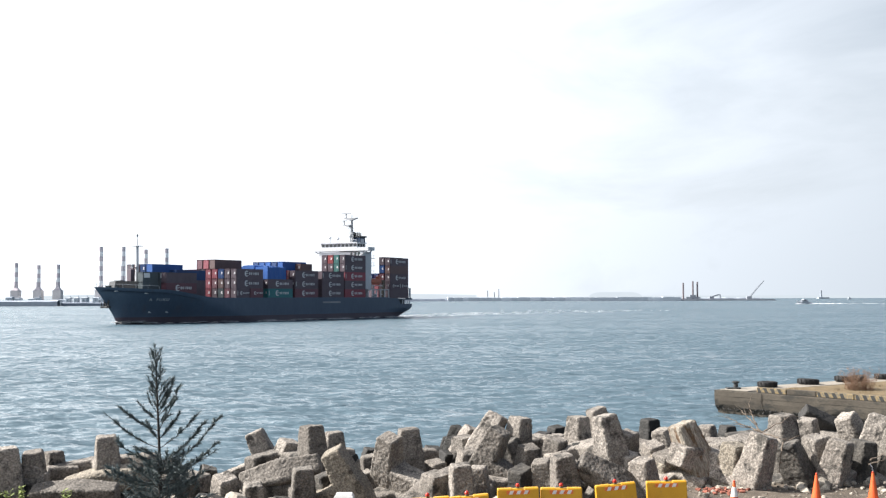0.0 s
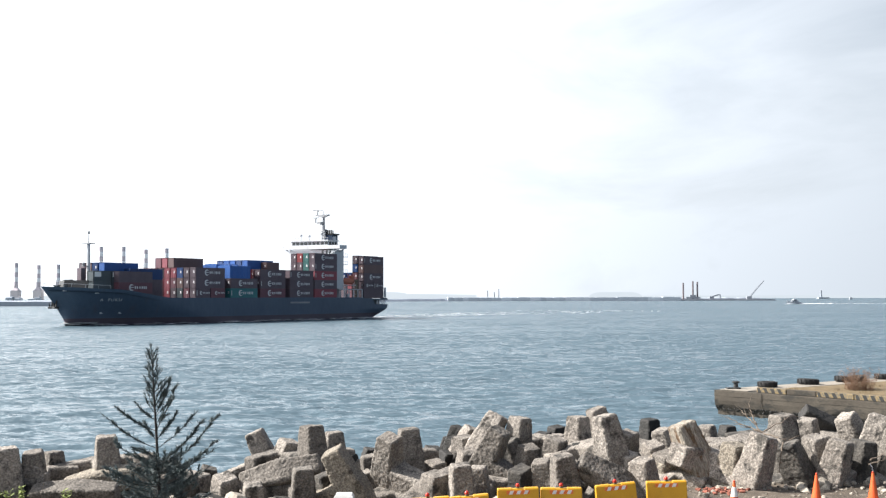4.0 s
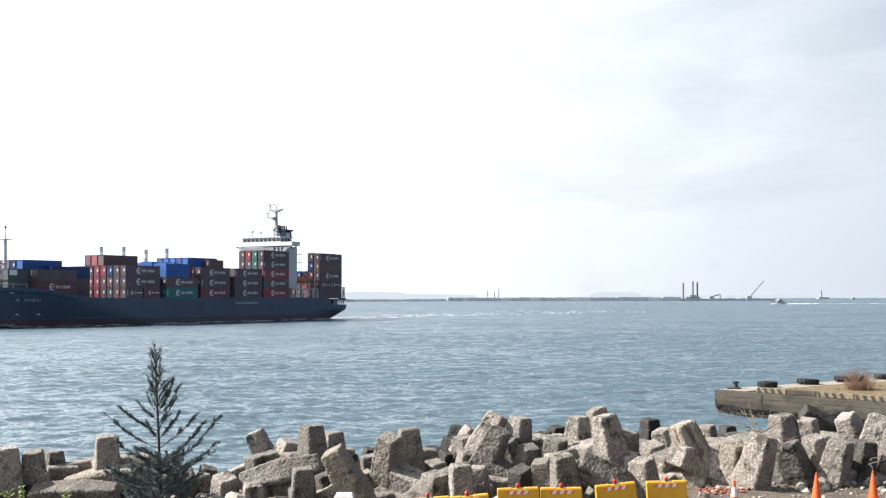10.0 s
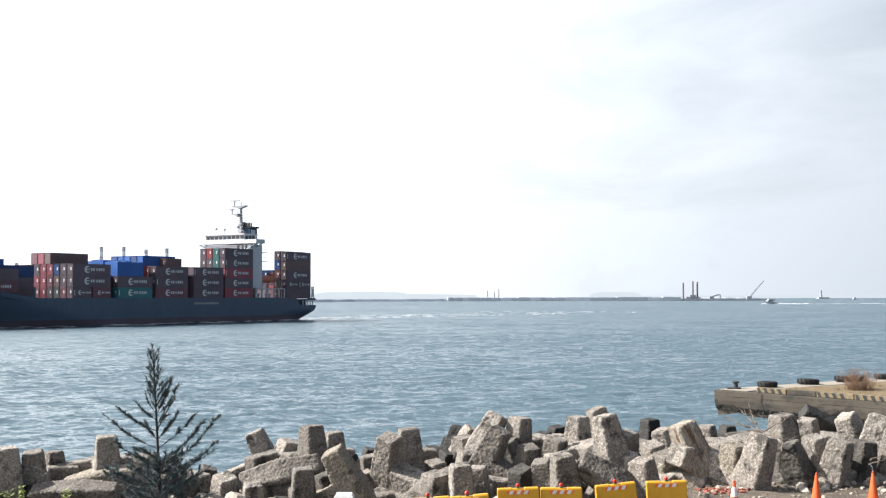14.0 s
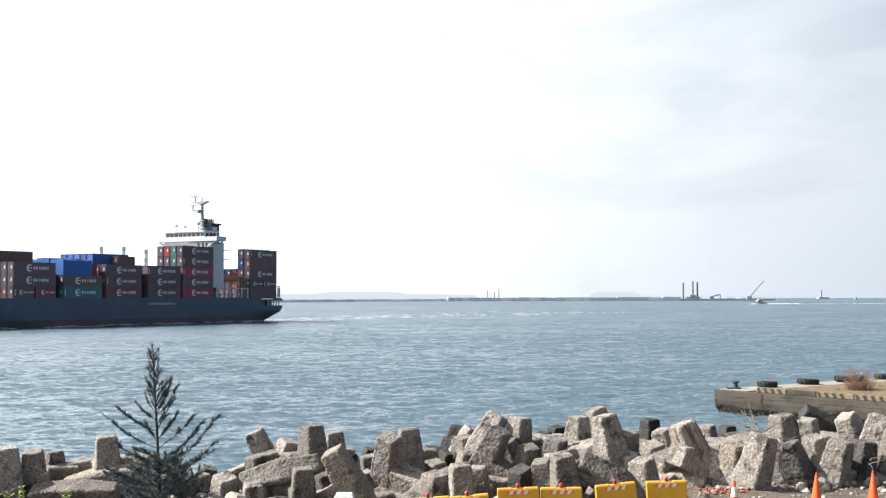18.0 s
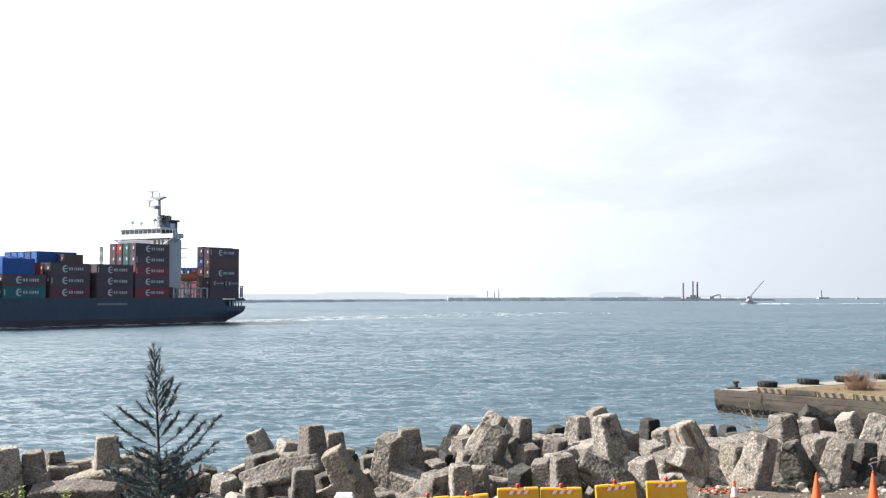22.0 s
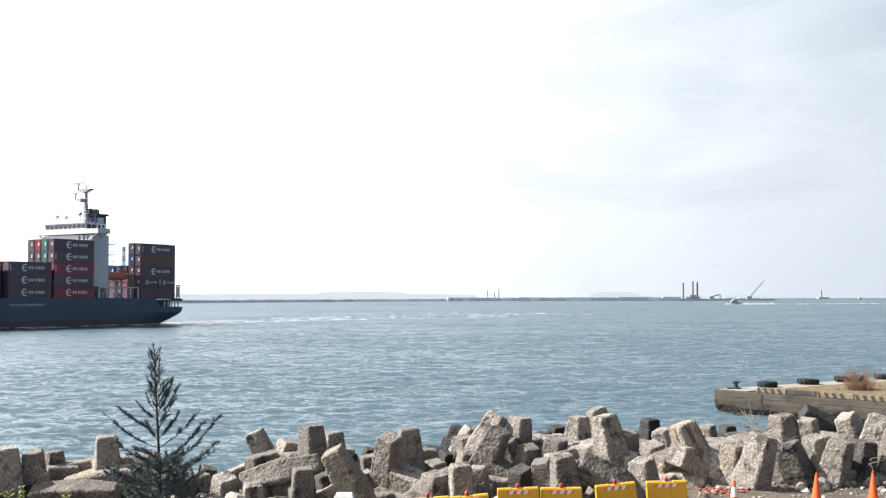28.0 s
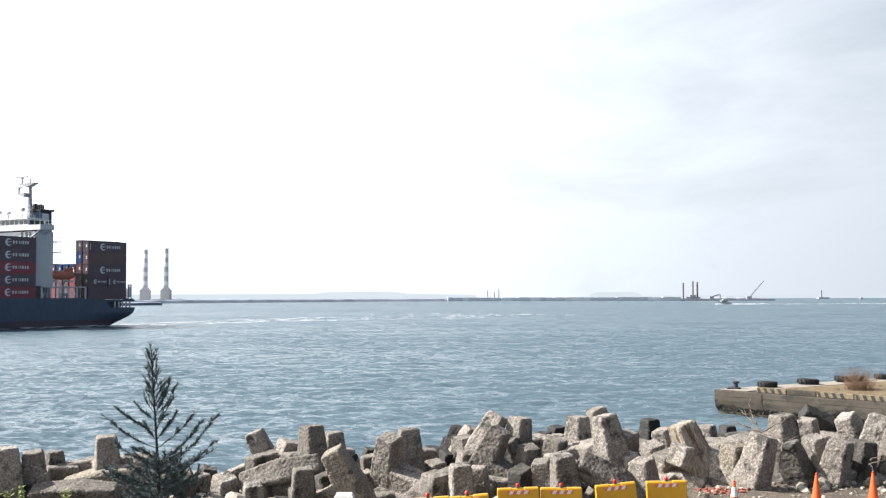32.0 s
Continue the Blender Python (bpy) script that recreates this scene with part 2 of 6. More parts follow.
for key, low, high in (
    ("plum", (0.094, 0.070, 0.088), (0.124, 0.094, 0.112)),
    ("maroon", (0.135, 0.058, 0.074), (0.172, 0.076, 0.098)),
    ("brown", (0.112, 0.070, 0.070), (0.146, 0.094, 0.092)),
    ("red", (0.215, 0.052, 0.074), (0.262, 0.068, 0.086)),
    ("scarlet", (0.230, 0.036, 0.042), (0.280, 0.052, 0.056)),
    ("teal", (0.032, 0.160, 0.175), (0.046, 0.200, 0.215)),
    ("green", (0.030, 0.125, 0.118), (0.045, 0.155, 0.145)),
    ("blue", (0.012, 0.045, 0.150), (0.020, 0.065, 0.200)),
    ("cobalt", (0.014, 0.080, 0.290), (0.022, 0.105, 0.360)),
    ("grey", (0.056, 0.074, 0.084), (0.074, 0.094, 0.104)),
    ("orange", (0.320, 0.080, 0.020), (0.380, 0.110, 0.030)),
):
    BOX_PAINT[key] = shade("container_" + key, low, high, 0.55, scale=0.35, fine=3, bump=0.05, spots=tuple(c * 0.6 + 0.02 for c in low), spot_at=0.66, stretch=(1, 1, 0.5), each=0.12)
# far masonry is paled and blued, so the distance haze sits in its colours
HAZED_CONCRETE = shade("hazed_concrete", (0.62, 0.66, 0.71), (0.76, 0.78, 0.81), 0.9, scale=0.05, fine=0.4, bump=0.0)
HAZED_STONE = shade("hazed_stone", (0.25, 0.285, 0.335), (0.34, 0.375, 0.425), 0.9, scale=0.03, fine=0.3, bump=0.0)
HAZED_GREY = shade("hazed_grey_concrete", (0.46, 0.50, 0.55), (0.58, 0.61, 0.65), 0.9, scale=0.05, fine=0.4, bump=0.0)
HAZED_MOLE = shade("hazed_mole_stone", (0.15, 0.18, 0.23), (0.21, 0.245, 0.30), 0.9, scale=0.05, fine=0.4, bump=0.0)
CHIMNEY_WHITE = shade("chimney_white", (0.80, 0.80, 0.81), (0.88, 0.87, 0.87), 0.8, scale=0.1, fine=1, bump=0.0)
# chimney bands are lightened to carry the haze too
CHIMNEY_GREY = shade("hazed_chimney_grey", (0.50, 0.455, 0.48), (0.58, 0.53, 0.555), 0.8, scale=0.1, fine=1, bump=0.0)
SPUD_RED = shade("rusty_spud", (0.13, 0.105, 0.115), (0.18, 0.145, 0.155), 0.8, scale=0.1, fine=1, bump=0.0)
# far steel, its dark tone lifted and blued for haze
STEEL_DARK = shade("hazed_steel", (0.22, 0.235, 0.265), (0.29, 0.305, 0.335), 0.7, scale=0.1, fine=1, bump=0.0)


# ---- mesh helpers ----
def part(name, bm, material, parent=None, label="", smooth=False):
    me = bpy.data.meshes.new(name)
    bm.to_mesh(me)
    bm.free()
    me.materials.append(material)
    if smooth:
        for p in me.polygons:
            p.use_smooth = True
    ob = new(name, me)
    if parent:
        ob.parent = parent
    if label:
        ob["label"] = label
    return ob


def again(name, me, parent, m=None, label=""):
    """One more object on a mesh that is already there."""
    ob = new(name, me)
    ob.parent = parent
    if m is not None:
        ob.matrix_basis = m
    if label:
        ob["label"] = label
    return ob


def box(bm, x0, x1, y0, y1, z0, z1, m=None, bevel=0.0):
    v = [bm.verts.new(p) for p in ((x0, y0, z0), (x1, y0, z0), (x1, y1, z0), (x0, y1, z0), (x0, y0, z1), (x1, y0, z1), (x1, y1, z1), (x0, y1, z1))]
    f = [bm.faces.new([v[i] for i in q]) for q in ((3, 2, 1, 0), (4, 5, 6, 7), (0, 1, 5, 4), (1, 2, 6, 5), (2, 3, 7, 6), (3, 0, 4, 7))]
    if bevel:
        r = bmesh.ops.bevel(bm, geom=list({e for q in f for e in q.edges}), offset=bevel, segments=2, affect="EDGES", profile=0.6)
        v = list({w for q in r["faces"] for w in q.verts} | {w for w in v if w.is_valid})
    if m is not None:
        bmesh.ops.transform(bm, matrix=m, verts=v)
    return v


def rings(bm, loops, closed=True, caps=True):
    """A skin over loops of points, all of one length."""
    rows = [[bm.verts.new(p) for p in loop] for loop in loops]
    n = len(rows[0])
    for a, b in zip(rows, rows[1:]):
        for i in range(n if closed else n - 1):
            j = (i + 1) % n
            bm.faces.new((a[i], a[j], b[j], b[i]))
    if caps:
        bm.faces.new(rows[0][::-1])
        bm.faces.new(rows[-1])
    return rows


def rod(bm, a, b, r0, r1=None, n=8):
    """A tapered round bar from a to b."""
    a, b = Vector(a), Vector(b)
    r1 = r0 if r1 is None else r1
    q = (b - a).to_track_quat("Z", "Y")
    ring = [q @ Vector((math.cos(2 * math.pi * i / n), math.sin(2 * math.pi * i / n), 0)) for i in range(n)]
    rings(bm, [[a + c * r0 for c in ring], [b + c * r1 for c in ring]])


def turned(bm, profile, n=16, m=None):
    """A turned body from (radius, height) pairs."""
    m = m or Matrix()
    rings(bm, [[m @ Vector((r * math.cos(2 * math.pi * i / n), r * math.sin(2 * math.pi * i / n), z)) for i in range(n)] for r, z in profile])


def empty(name, m=None):
    ob = new(name)
    ob.empty_display_size = 0.3
    if m is not None:
        ob.matrix_world = m
    return ob


# ---- sea and land ----
def sea():
    """One sheet of water to the horizon, with waves as relief where it is near."""
    rng = np.random.RandomState(4)
    ds = [24.0]
    while ds[-1] < 340:
        ds.append(ds[-1] + 0.16 + 0.0030 * (ds[-1] - 24) + 0.000012 * (ds[-1] - 24) ** 2)
    ds = np.array(ds)
    us = np.linspace(-0.62, 0.62, 300)
    y, u = np.meshgrid(ds, us, indexing="ij")
    x = u * (y + 14)
    z = np.zeros_like(x)
    for k in range(46):
        length = 0.9 * 1.085 ** k
        if length > 26:
            break
        for _ in range(2):
            turn = math.radians(78) + rng.normal(0, 0.55)
            phase = rng.uniform(0, 6.28)
            amp = 0.0085 * min(length, 2.6) ** 0.7 * (1 if length < 3 else (3 / length) ** 0.7) * rng.uniform(0.5, 1.2)
            wob = 0.5 * np.sin((x * math.sin(turn) - y * math.cos(turn)) * 2 * math.pi / (length * 4.1) + phase * 3)
            wave = (x * math.cos(turn) + y * math.sin(turn)) * 2 * math.pi / length + phase + wob
            crest = np.sin(wave)
            fade = np.clip(1.6 - (0.16 + 0.003 * (y - 24)) / (length * 0.3), 0, 1)
            z += amp * fade * (crest + 0.25 * np.cos(2 * wave))
    z *= np.clip((340 - y) / 90, 0, 1) * np.clip((y - 24) / 6, 0.3, 1)
    n, c = x.shape
    verts = np.stack([x, y, z], -1).reshape(-1, 3)
    i = (np.arange(n - 1)[:, None] * c + np.arange(c - 1)[None]).ravel()
    quads = np.stack([i, i + 1, i + c + 1, i + c], -1)
    # the flat rest, joined on along the edges
    far = [verts]
    start = len(verts)
    wide = 9000.0
    extra = np.array([(-wide, 24, 0), (x[0, 0], 24, 0), (x[0, -1], 24, 0), (wide, 24, 0), (-wide, 340, 0), (x[-1, 0], 340, 0), (x[-1, -1], 340, 0), (wide, 340, 0),
                      (-wide, 9000, 0), (x[-1, 0], 9000, 0), (x[-1, -1], 9000, 0), (wide, 9000, 0)], float)
    far.append(extra)
    s = start
    quads = np.concatenate([quads, [(s, s + 1, s + 5, s + 4), (s + 2, s + 3, s + 7, s + 6), (s + 4, s + 5, s + 9, s + 8), (s + 5, s + 6, s + 10, s + 9), (s + 6, s + 7, s + 11, s + 10)]])
    verts = np.concatenate(far)
    me = bpy.data.meshes.new("water")
    me.vertices.add(len(verts))
    me.vertices.foreach_set("co", verts.ravel())
    me.loops.add(quads.size)
    me.loops.foreach_set("vertex_index", quads.astype(np.int32).ravel())
    me.polygons.add(len(quads))
    me.polygons.foreach_set("loop_start", np.arange(0, quads.size, 4, dtype=np.int32))
    me.polygons.foreach_set("use_smooth", np.ones(len(quads), bool))
    me.update(calc_edges=True)
    me.materials.append(WATER)
    return tagged(new("water", me), "grey-blue choppy harbour water under a hazy sky", "water", kind="structure")


def land():
    """The shore: flat sandy ground that falls to the water under the dolosse."""
    bm = bmesh.new()
    ys = [-900, -200, -40, 0, 15, 20] + [22 + 0.35 * i for i in range(34)] + [34.5, 36, 38, 40, 42, 45, 48, 52]
    xs = [-3000, -900, -200, -60, -30, -20] + [-16 + 0.4 * i for i in range(81)] + [18, 22, 30, 60, 200, 900, 3000]

    def height(x, y):
        k = min(1.0, max(0.0, (x - 5.2) / 1.6))
        edge = 29.4 + 3.2 * k + 0.3 * math.sin(x * 0.9)
        z = 0.9 if y < edge else 0.9 - 0.34 * (y - edge)
        if -18 < x < 22 and 20 < y < 50:
            z += 0.10 * noise.fractal(Vector((x * 0.7, y * 0.7, 0)), 1.0, 2.0, 5) + 0.03 * noise.noise(Vector((x * 4, y * 4, 3)))
        return max(z, -4.0)

    rows = [[bm.verts.new((x, y, height(x, y))) for x in xs] for y in ys]
    for a, b in zip(rows, rows[1:]):
        for i in range(len(xs) - 1):
            bm.faces.new((a[i], a[i + 1], b[i + 1], b[i]))
    return tagged(part("ground", bm, SOIL, smooth=True), "sandy rubble-strewn shore ground", "ground", kind="structure")


water = sea()
ground = land()


# ---- dolosse ----
def dolos_mesh(seed):
    """A cast dolos one metre high: two crossed flukes on a shank, with chamfered edges and worn corners."""
    bm = bmesh.new()

    def member(m, half, w_end, w_mid, steps=9):
        loops = []
        for k in range(steps):
            s = -1 + 2 * k / (steps - 1)
            w = w_mid + (w_end - w_mid) * abs(s)
            if k in (0, steps - 1):
                w *= 0.90
            c = w * (0.13 + 0.015 * (seed % 4))
            pts = [(w, -w + c), (w, 0), (w, w - c), (w - c, w), (0, w), (-w + c, w), (-w, w - c), (-w, 0), (-w, -w + c), (-w + c, -w), (0, -w), (w - c, -w)]
            loops.append([m @ Vector((px, py, s * half)) for px, py in pts])
            if k == 0 or k == steps - 2:
                s2 = (-1 + 0.05) if k == 0 else (1 - 0.05)
                w = w_end
                c = w * (0.13 + 0.015 * (seed % 4))
                pts = [(w, -w + c), (w, 0), (w, w - c), (w - c, w), (0, w), (-w + c, w), (-w, w - c), (-w, 0), (-w, -w + c), (-w + c, -w), (0, -w), (w - c, -w)]
                loops.append([m @ Vector((px, py, s2 * half)) for px, py in pts])
        rings(bm, loops)

    member(Matrix(), 0.5, 0.120, 0.162)
    member(pose(0, 0.34, 0, 90, 0, 0), 0.34, 0.150, 0.150)
    member(pose(0, 0.68, 0, 0, 90, 0), 0.5, 0.120, 0.162)
    me = bpy.data.meshes.new("dolos")
    bm.to_mesh(me)
    bm.free()
    # melt the members into one cast body
    raw = new("casting", me)
    melt = raw.modifiers.new("melt", "REMESH")
    melt.mode, melt.voxel_size = "VOXEL", 0.0145
    bpy.context.view_layer.update()
    done = bpy.data.meshes.new_from_object(raw.evaluated_get(bpy.context.evaluated_depsgraph_get()))
    bpy.data.objects.remove(raw)
    done.name = "dolos"
    for v in done.vertices:
        p = v.co * 2.6 + Vector((seed * 7.3, seed * 3.1, 0))
        v.co += 0.009 * Vector(noise.noise_vector(p)) + 0.006 * Vector(noise.noise_vector(p * 3.7)) + 0.0065 * Vector(noise.noise_vector(p * 12))
    return done


DOLOS = [dolos_mesh(i) for i in range(7)]
dolos_count = 0


def dolos(x, y, z, lean, nod, spin, size, wet_shaded=None, sandy=False, stained=False, in_shade=False):
    """A dolos whose upper fluke ends at x, y, z; lean to the side, nod to the shore, spin about the fluke."""
    global dolos_count
    me = DOLOS[dolos_count % len(DOLOS)]
    dolos_count += 1
    turn = pose(0, 0, 0, nod, lean, 0) @ pose(0, 0, 0, 0, 0, spin)
    ob = new("armour_unit", me)
    tip = turn @ Vector((0, 0, 0.5 * size))
    ob.matrix_world = Matrix.Translation(Vector((x, y, z)) - tip) @ turn @ Matrix.Diagonal((size, size, size, 1))
    if not me.materials:
        me.materials.append(CONCRETE)
    dark = wet_shaded if wet_shaded is not None else y > 36.6
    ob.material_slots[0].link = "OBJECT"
    ob.material_slots[0].material = WET_SHADED_CONCRETE if dark else SHADE_DARK_CONCRETE if in_shade else STAINED_CONCRETE if stained else PALE_CONCRETE if sandy else CONCRETE
    return tagged(ob, "dark concrete dolos low in the heap by the water, toned for wet and shade" if dark else "dark concrete dolos deep in the shore heap, shade put into its colour" if in_shade else "pale concrete dolos with rusty streaks" if stained else "pale sandy concrete dolos lying on the shore" if sandy else
                  "weathered grey concrete dolos, worn at its edges, in the shore heap", "dolos", "dolosse of the shore heap")


dolos(-11.74, 31, 2.14, -1, 4, 30, 2.29)
dolos(-11.23, 31.5, 1.98, -2, 6, 15, 2.24)
dolos(-11.37, 33.5, 1.71, -1, 0, -35, 2.18)
dolos(-11.47, 36.5, 0.88, 8, 14, -70, 2.08, in_shade=True)
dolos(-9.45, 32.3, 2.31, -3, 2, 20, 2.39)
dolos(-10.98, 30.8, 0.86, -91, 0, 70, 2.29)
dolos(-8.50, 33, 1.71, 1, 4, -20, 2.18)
dolos(-8.07, 34, 1.32, -5, 15, 40, 2.18, in_shade=True)
dolos(-7.28, 36, 0.86, 21, 10, -70, 2.00, in_shade=True)
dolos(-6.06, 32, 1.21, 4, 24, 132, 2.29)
dolos(-7.35, 33, 1.03, 0, 20, 120, 2.18, in_shade=True)
dolos(-5.93, 36, 1.98, -25, 2, 88, 2.24)
dolos(-4.60, 34.5, 1.88, 16, 6, -52, 2.24)
dolos(-3.84, 33.5, 2.45, -3, 0, 42, 2.34)
dolos(-3.47, 36.5, 1.90, -2, 2, 22, 2.18)
dolos(-3.02, 31, 2.06, -30, 4, 75, 2.39, sandy=True)
dolos(-3.74, 30.8, 1.62, 0, 6, 12, 2.18)
dolos(-5.64, 32.3, 0.93, -104, 0, 30, 2.29)
dolos(-5.11, 31, 1.17, 0, 10, 15, 2.08)
dolos(-5.23, 34.8, 0.96, 19, 15, -50, 2.08, in_shade=True)
dolos(-3.25, 31.6, 1.35, -16, 8, 30, 2.18, in_shade=True)
dolos(-3.12, 38, 0.96, -8, 4, -30, 1.87, wet_shaded=True)
dolos(-2.44, 39, 1.05, 11, 8, -70, 1.87, wet_shaded=True)
dolos(-2.43, 36.5, 0.97, 8, 18, -60, 2.08)
dolos(-2.31, 32.6, 1.19, -21, 10, 105, 2.18)
dolos(-1.49, 32, 2.30, 5, 24, -125, 2.29)
dolos(-1.04, 34, 2.30, -4, 0, 14, 2.39)
dolos(-0.32, 38.5, 1.15, 9, 10, -70, 2.18, wet_shaded=True)
dolos(-0.24, 35, 1.18, 2, 14, 35, 2.18)
dolos(-0.23, 31, 1.43, 2, 10, 40, 2.39)
dolos(0.45, 30.6, 1.73, -3, 6, 10, 2.18)
dolos(0.94, 31.4, 1.55, -4, 6, -12, 1.87)
dolos(0.55, 39.5, 1.73, 16, 4, -25, 1.98, in_shade=True)
dolos(0.95, 36.5, 2.01, 26, 6, -65, 2.08)
dolos(0.40, 38.5, 1.45, 8, 10, -40, 2.08, wet_shaded=True)
dolos(0.20, 36.5, 1.25, 14, 12, -60, 2.18, wet_shaded=True)
dolos(0.75, 34.6, 1.57, 2, 20, 110, 2.18)
dolos(1.71, 35.5, 2.54, 29, 0, -30, 2.29)
dolos(1.64, 33, 2.36, 24, 16, -112, 2.34)
dolos(2.36, 35.3, 2.49, 5, 2, 44, 2.24)
dolos(1.89, 34.3, 1.89, -19, 8, 40, 2.29, in_shade=True)
dolos(2.46, 33, 1.89, 3, 16, -65, 2.18)
dolos(3.19, 37.5, 1.73, -5, 8, -40, 2.18, in_shade=True)
dolos(3.93, 40, 1.67, 0, 6, 30, 2.08, wet_shaded=True)
dolos(3.43, 34.8, 1.88, 11, 14, -38, 2.24)
dolos(4.21, 36, 2.43, 1, 2, 42, 2.24)
dolos(4.80, 36.4, 2.65, -18, 4, 20, 2.18)
dolos(4.66, 33.5, 2.72, -12, 0, 25, 2.44)
dolos(3.88, 34.8, 1.54, -86, 0, 70, 1.50, wet_shaded=True)
dolos(3.23, 31.4, 1.85, -7, 8, 14, 2.34)
dolos(2.70, 32, 1.63, -12, 8, 70, 2.08)
dolos(2.15, 32, 1.42, -6, 18, 40, 2.29, in_shade=True)
dolos(3.68, 31.4, 1.67, -60, 0, 40, 2.29)
dolos(5.86, 36.5, 1.89, 6, 14, -40, 2.18)
dolos(7.35, 41, 1.81, 0, 4, 30, 2.18, wet_shaded=True)
dolos(5.36, 33.4, 1.62, -8, 12, 30, 2.29)
dolos(5.40, 31.4, 1.73, -6, 10, -40, 2.29)
dolos(6.42, 35.3, 1.67, -6, 18, 115, 2.29)
dolos(6.32, 32.8, 1.72, -3, 14, 30, 2.39)
dolos(6.90, 36.5, 1.96, -15, 8, 52, 2.18)
dolos(6.70, 32.5, 2.60, -22, 0, 22, 2.60, stained=True)
dolos(8.29, 36.5, 2.07, -6, 4, -35, 2.18)
dolos(8.27, 35.5, 1.78, -4, 8, -20, 2.18)
dolos(10.62, 43, 1.34, 4, 4, 25, 1.98, wet_shaded=True)
dolos(8.90, 36.3, 1.65, -91, 0, 80, 1.60, in_shade=True)
dolos(9.82, 38.5, 1.58, 4, 8, 20, 2.08, wet_shaded=True)
dolos(8.09, 31.9, 2.09, 6, 10, 38, 2.44, sandy=True)
dolos(8.78, 31.5, 2.38, 16, 2, 42, 2.50)
dolos(9.88, 33.6, 2.72, -4, 4, 25, 2.50)
dolos(9.64, 32.4, 2.03, -22, 2, 52, 2.50, in_shade=True)
dolos(11.43, 36.2, 2.31, -2, 8, -35, 2.29)
dolos(11.85, 38, 2.34, -59, 0, 60, 2.18, in_shade=True)
dolos(12.55, 36, 2.45, -24, 6, 42, 2.39)
dolos(12.73, 38, 1.78, 35, 10, -65, 2.29, in_shade=True)
dolos(10.55, 32.7, 2.20, -8, 8, 22, 2.44)
dolos(11.05, 32, 2.16, 12, 6, -40, 2.39)
dolos(11.98, 32.8, 2.06, 9, 4, 30, 2.39, in_shade=True)
dolos(13.09, 34.5, 2.60, 14, 4, -30, 2.39)
dolos(13.03, 33, 2.35, 6, 4, 20, 2.39)
dolos(12.76, 33.6, 1.63, -9, 14, 40, 2.29, in_shade=True)
dolos(-10.49, 32, 0.87, -101, 0, 75, 2.20, sandy=True)
# low fill units, coloured nearly black to stand for the shaded gaps
dolos(-12.54, 33.5, 0.65, 65, 0, -88, 2.10, wet_shaded=True)
dolos(-10.89, 32.5, 0.50, -70, 5, 80, 2.00, wet_shaded=True)
dolos(-8.61, 32, 0.61, 66, 10, -60, 2.00, wet_shaded=True)
dolos(-6.80, 31.6, 0.56, -74, 0, 85, 2.10, wet_shaded=True)
dolos(-4.60, 33, 0.59, -72, 0, 80, 2.10, wet_shaded=True)
dolos(-4.65, 31.2, 0.56, -78, 5, 85, 1.90, wet_shaded=True)
dolos(-3.00, 33.2, 0.55, -72, 0, 88, 2.20, wet_shaded=True)
dolos(-1.52, 32.8, 0.65, -50, 0, 95, 2.10, wet_shaded=True)
dolos(-0.65, 33.2, 0.55, 61, 0, -80, 2.10, wet_shaded=True)
dolos(0.08, 32.6, 0.65, -58, 0, 85, 2.00, wet_shaded=True)
dolos(-1.14, 36, 0.43, -81, 0, 80, 2.10, wet_shaded=True)
dolos(1.37, 32.8, 0.69, -55, 0, 70, 2.10, wet_shaded=True)
dolos(1.33, 36, 0.95, -73, 0, 60, 2.20, wet_shaded=True)
dolos(3.09, 36, 0.94, 76, 0, -60, 2.10, wet_shaded=True)
dolos(2.50, 33, 0.58, -68, 0, 85, 2.10, wet_shaded=True)
dolos(4.58, 34, 0.65, 73, 0, -70, 2.20, wet_shaded=True)
dolos(4.69, 37.5, 0.72, -79, 0, 80, 2.10, wet_shaded=True)
dolos(6.43, 38, 0.83, 73, 0, -80, 2.10, wet_shaded=True)
dolos(6.00, 33.6, 0.66, -79, 0, 80, 2.20, wet_shaded=True)
dolos(7.58, 36, 0.85, 72, 0, -80, 2.10, wet_shaded=True)
dolos(8.40, 38.5, 1.04, -73, 0, 75, 2.10, wet_shaded=True)
dolos(9.31, 35.5, 1.00, 68, 0, -70, 2.10, wet_shaded=True)
dolos(9.79, 36, 0.93, -76, 0, 70, 2.20, wet_shaded=True)
dolos(10.51, 33.8, 0.92, 59, 0, -75, 2.20, wet_shaded=True)
dolos(11.57, 34.5, 0.89, -76, 0, 75, 2.20, wet_shaded=True)
dolos(13.33, 37, 0.96, -79, 0, 70, 2.20, wet_shaded=True)
dolos(-2.34, 35.5, 0.47, -75, 0, 80, 2.00, wet_shaded=True)
dolos(-4.32, 36, 0.75, -70, 0, 85, 2.10, wet_shaded=True)


# ---- container ship: x forward, y to port, z up from the waterline ----
def lerp(a, b, t):
    return a + (b - a) * t


def ease(a, b, x):
    t = min(1.0, max(0.0, (x - a) / (b - a)))
    return t * t * (3 - 2 * t)


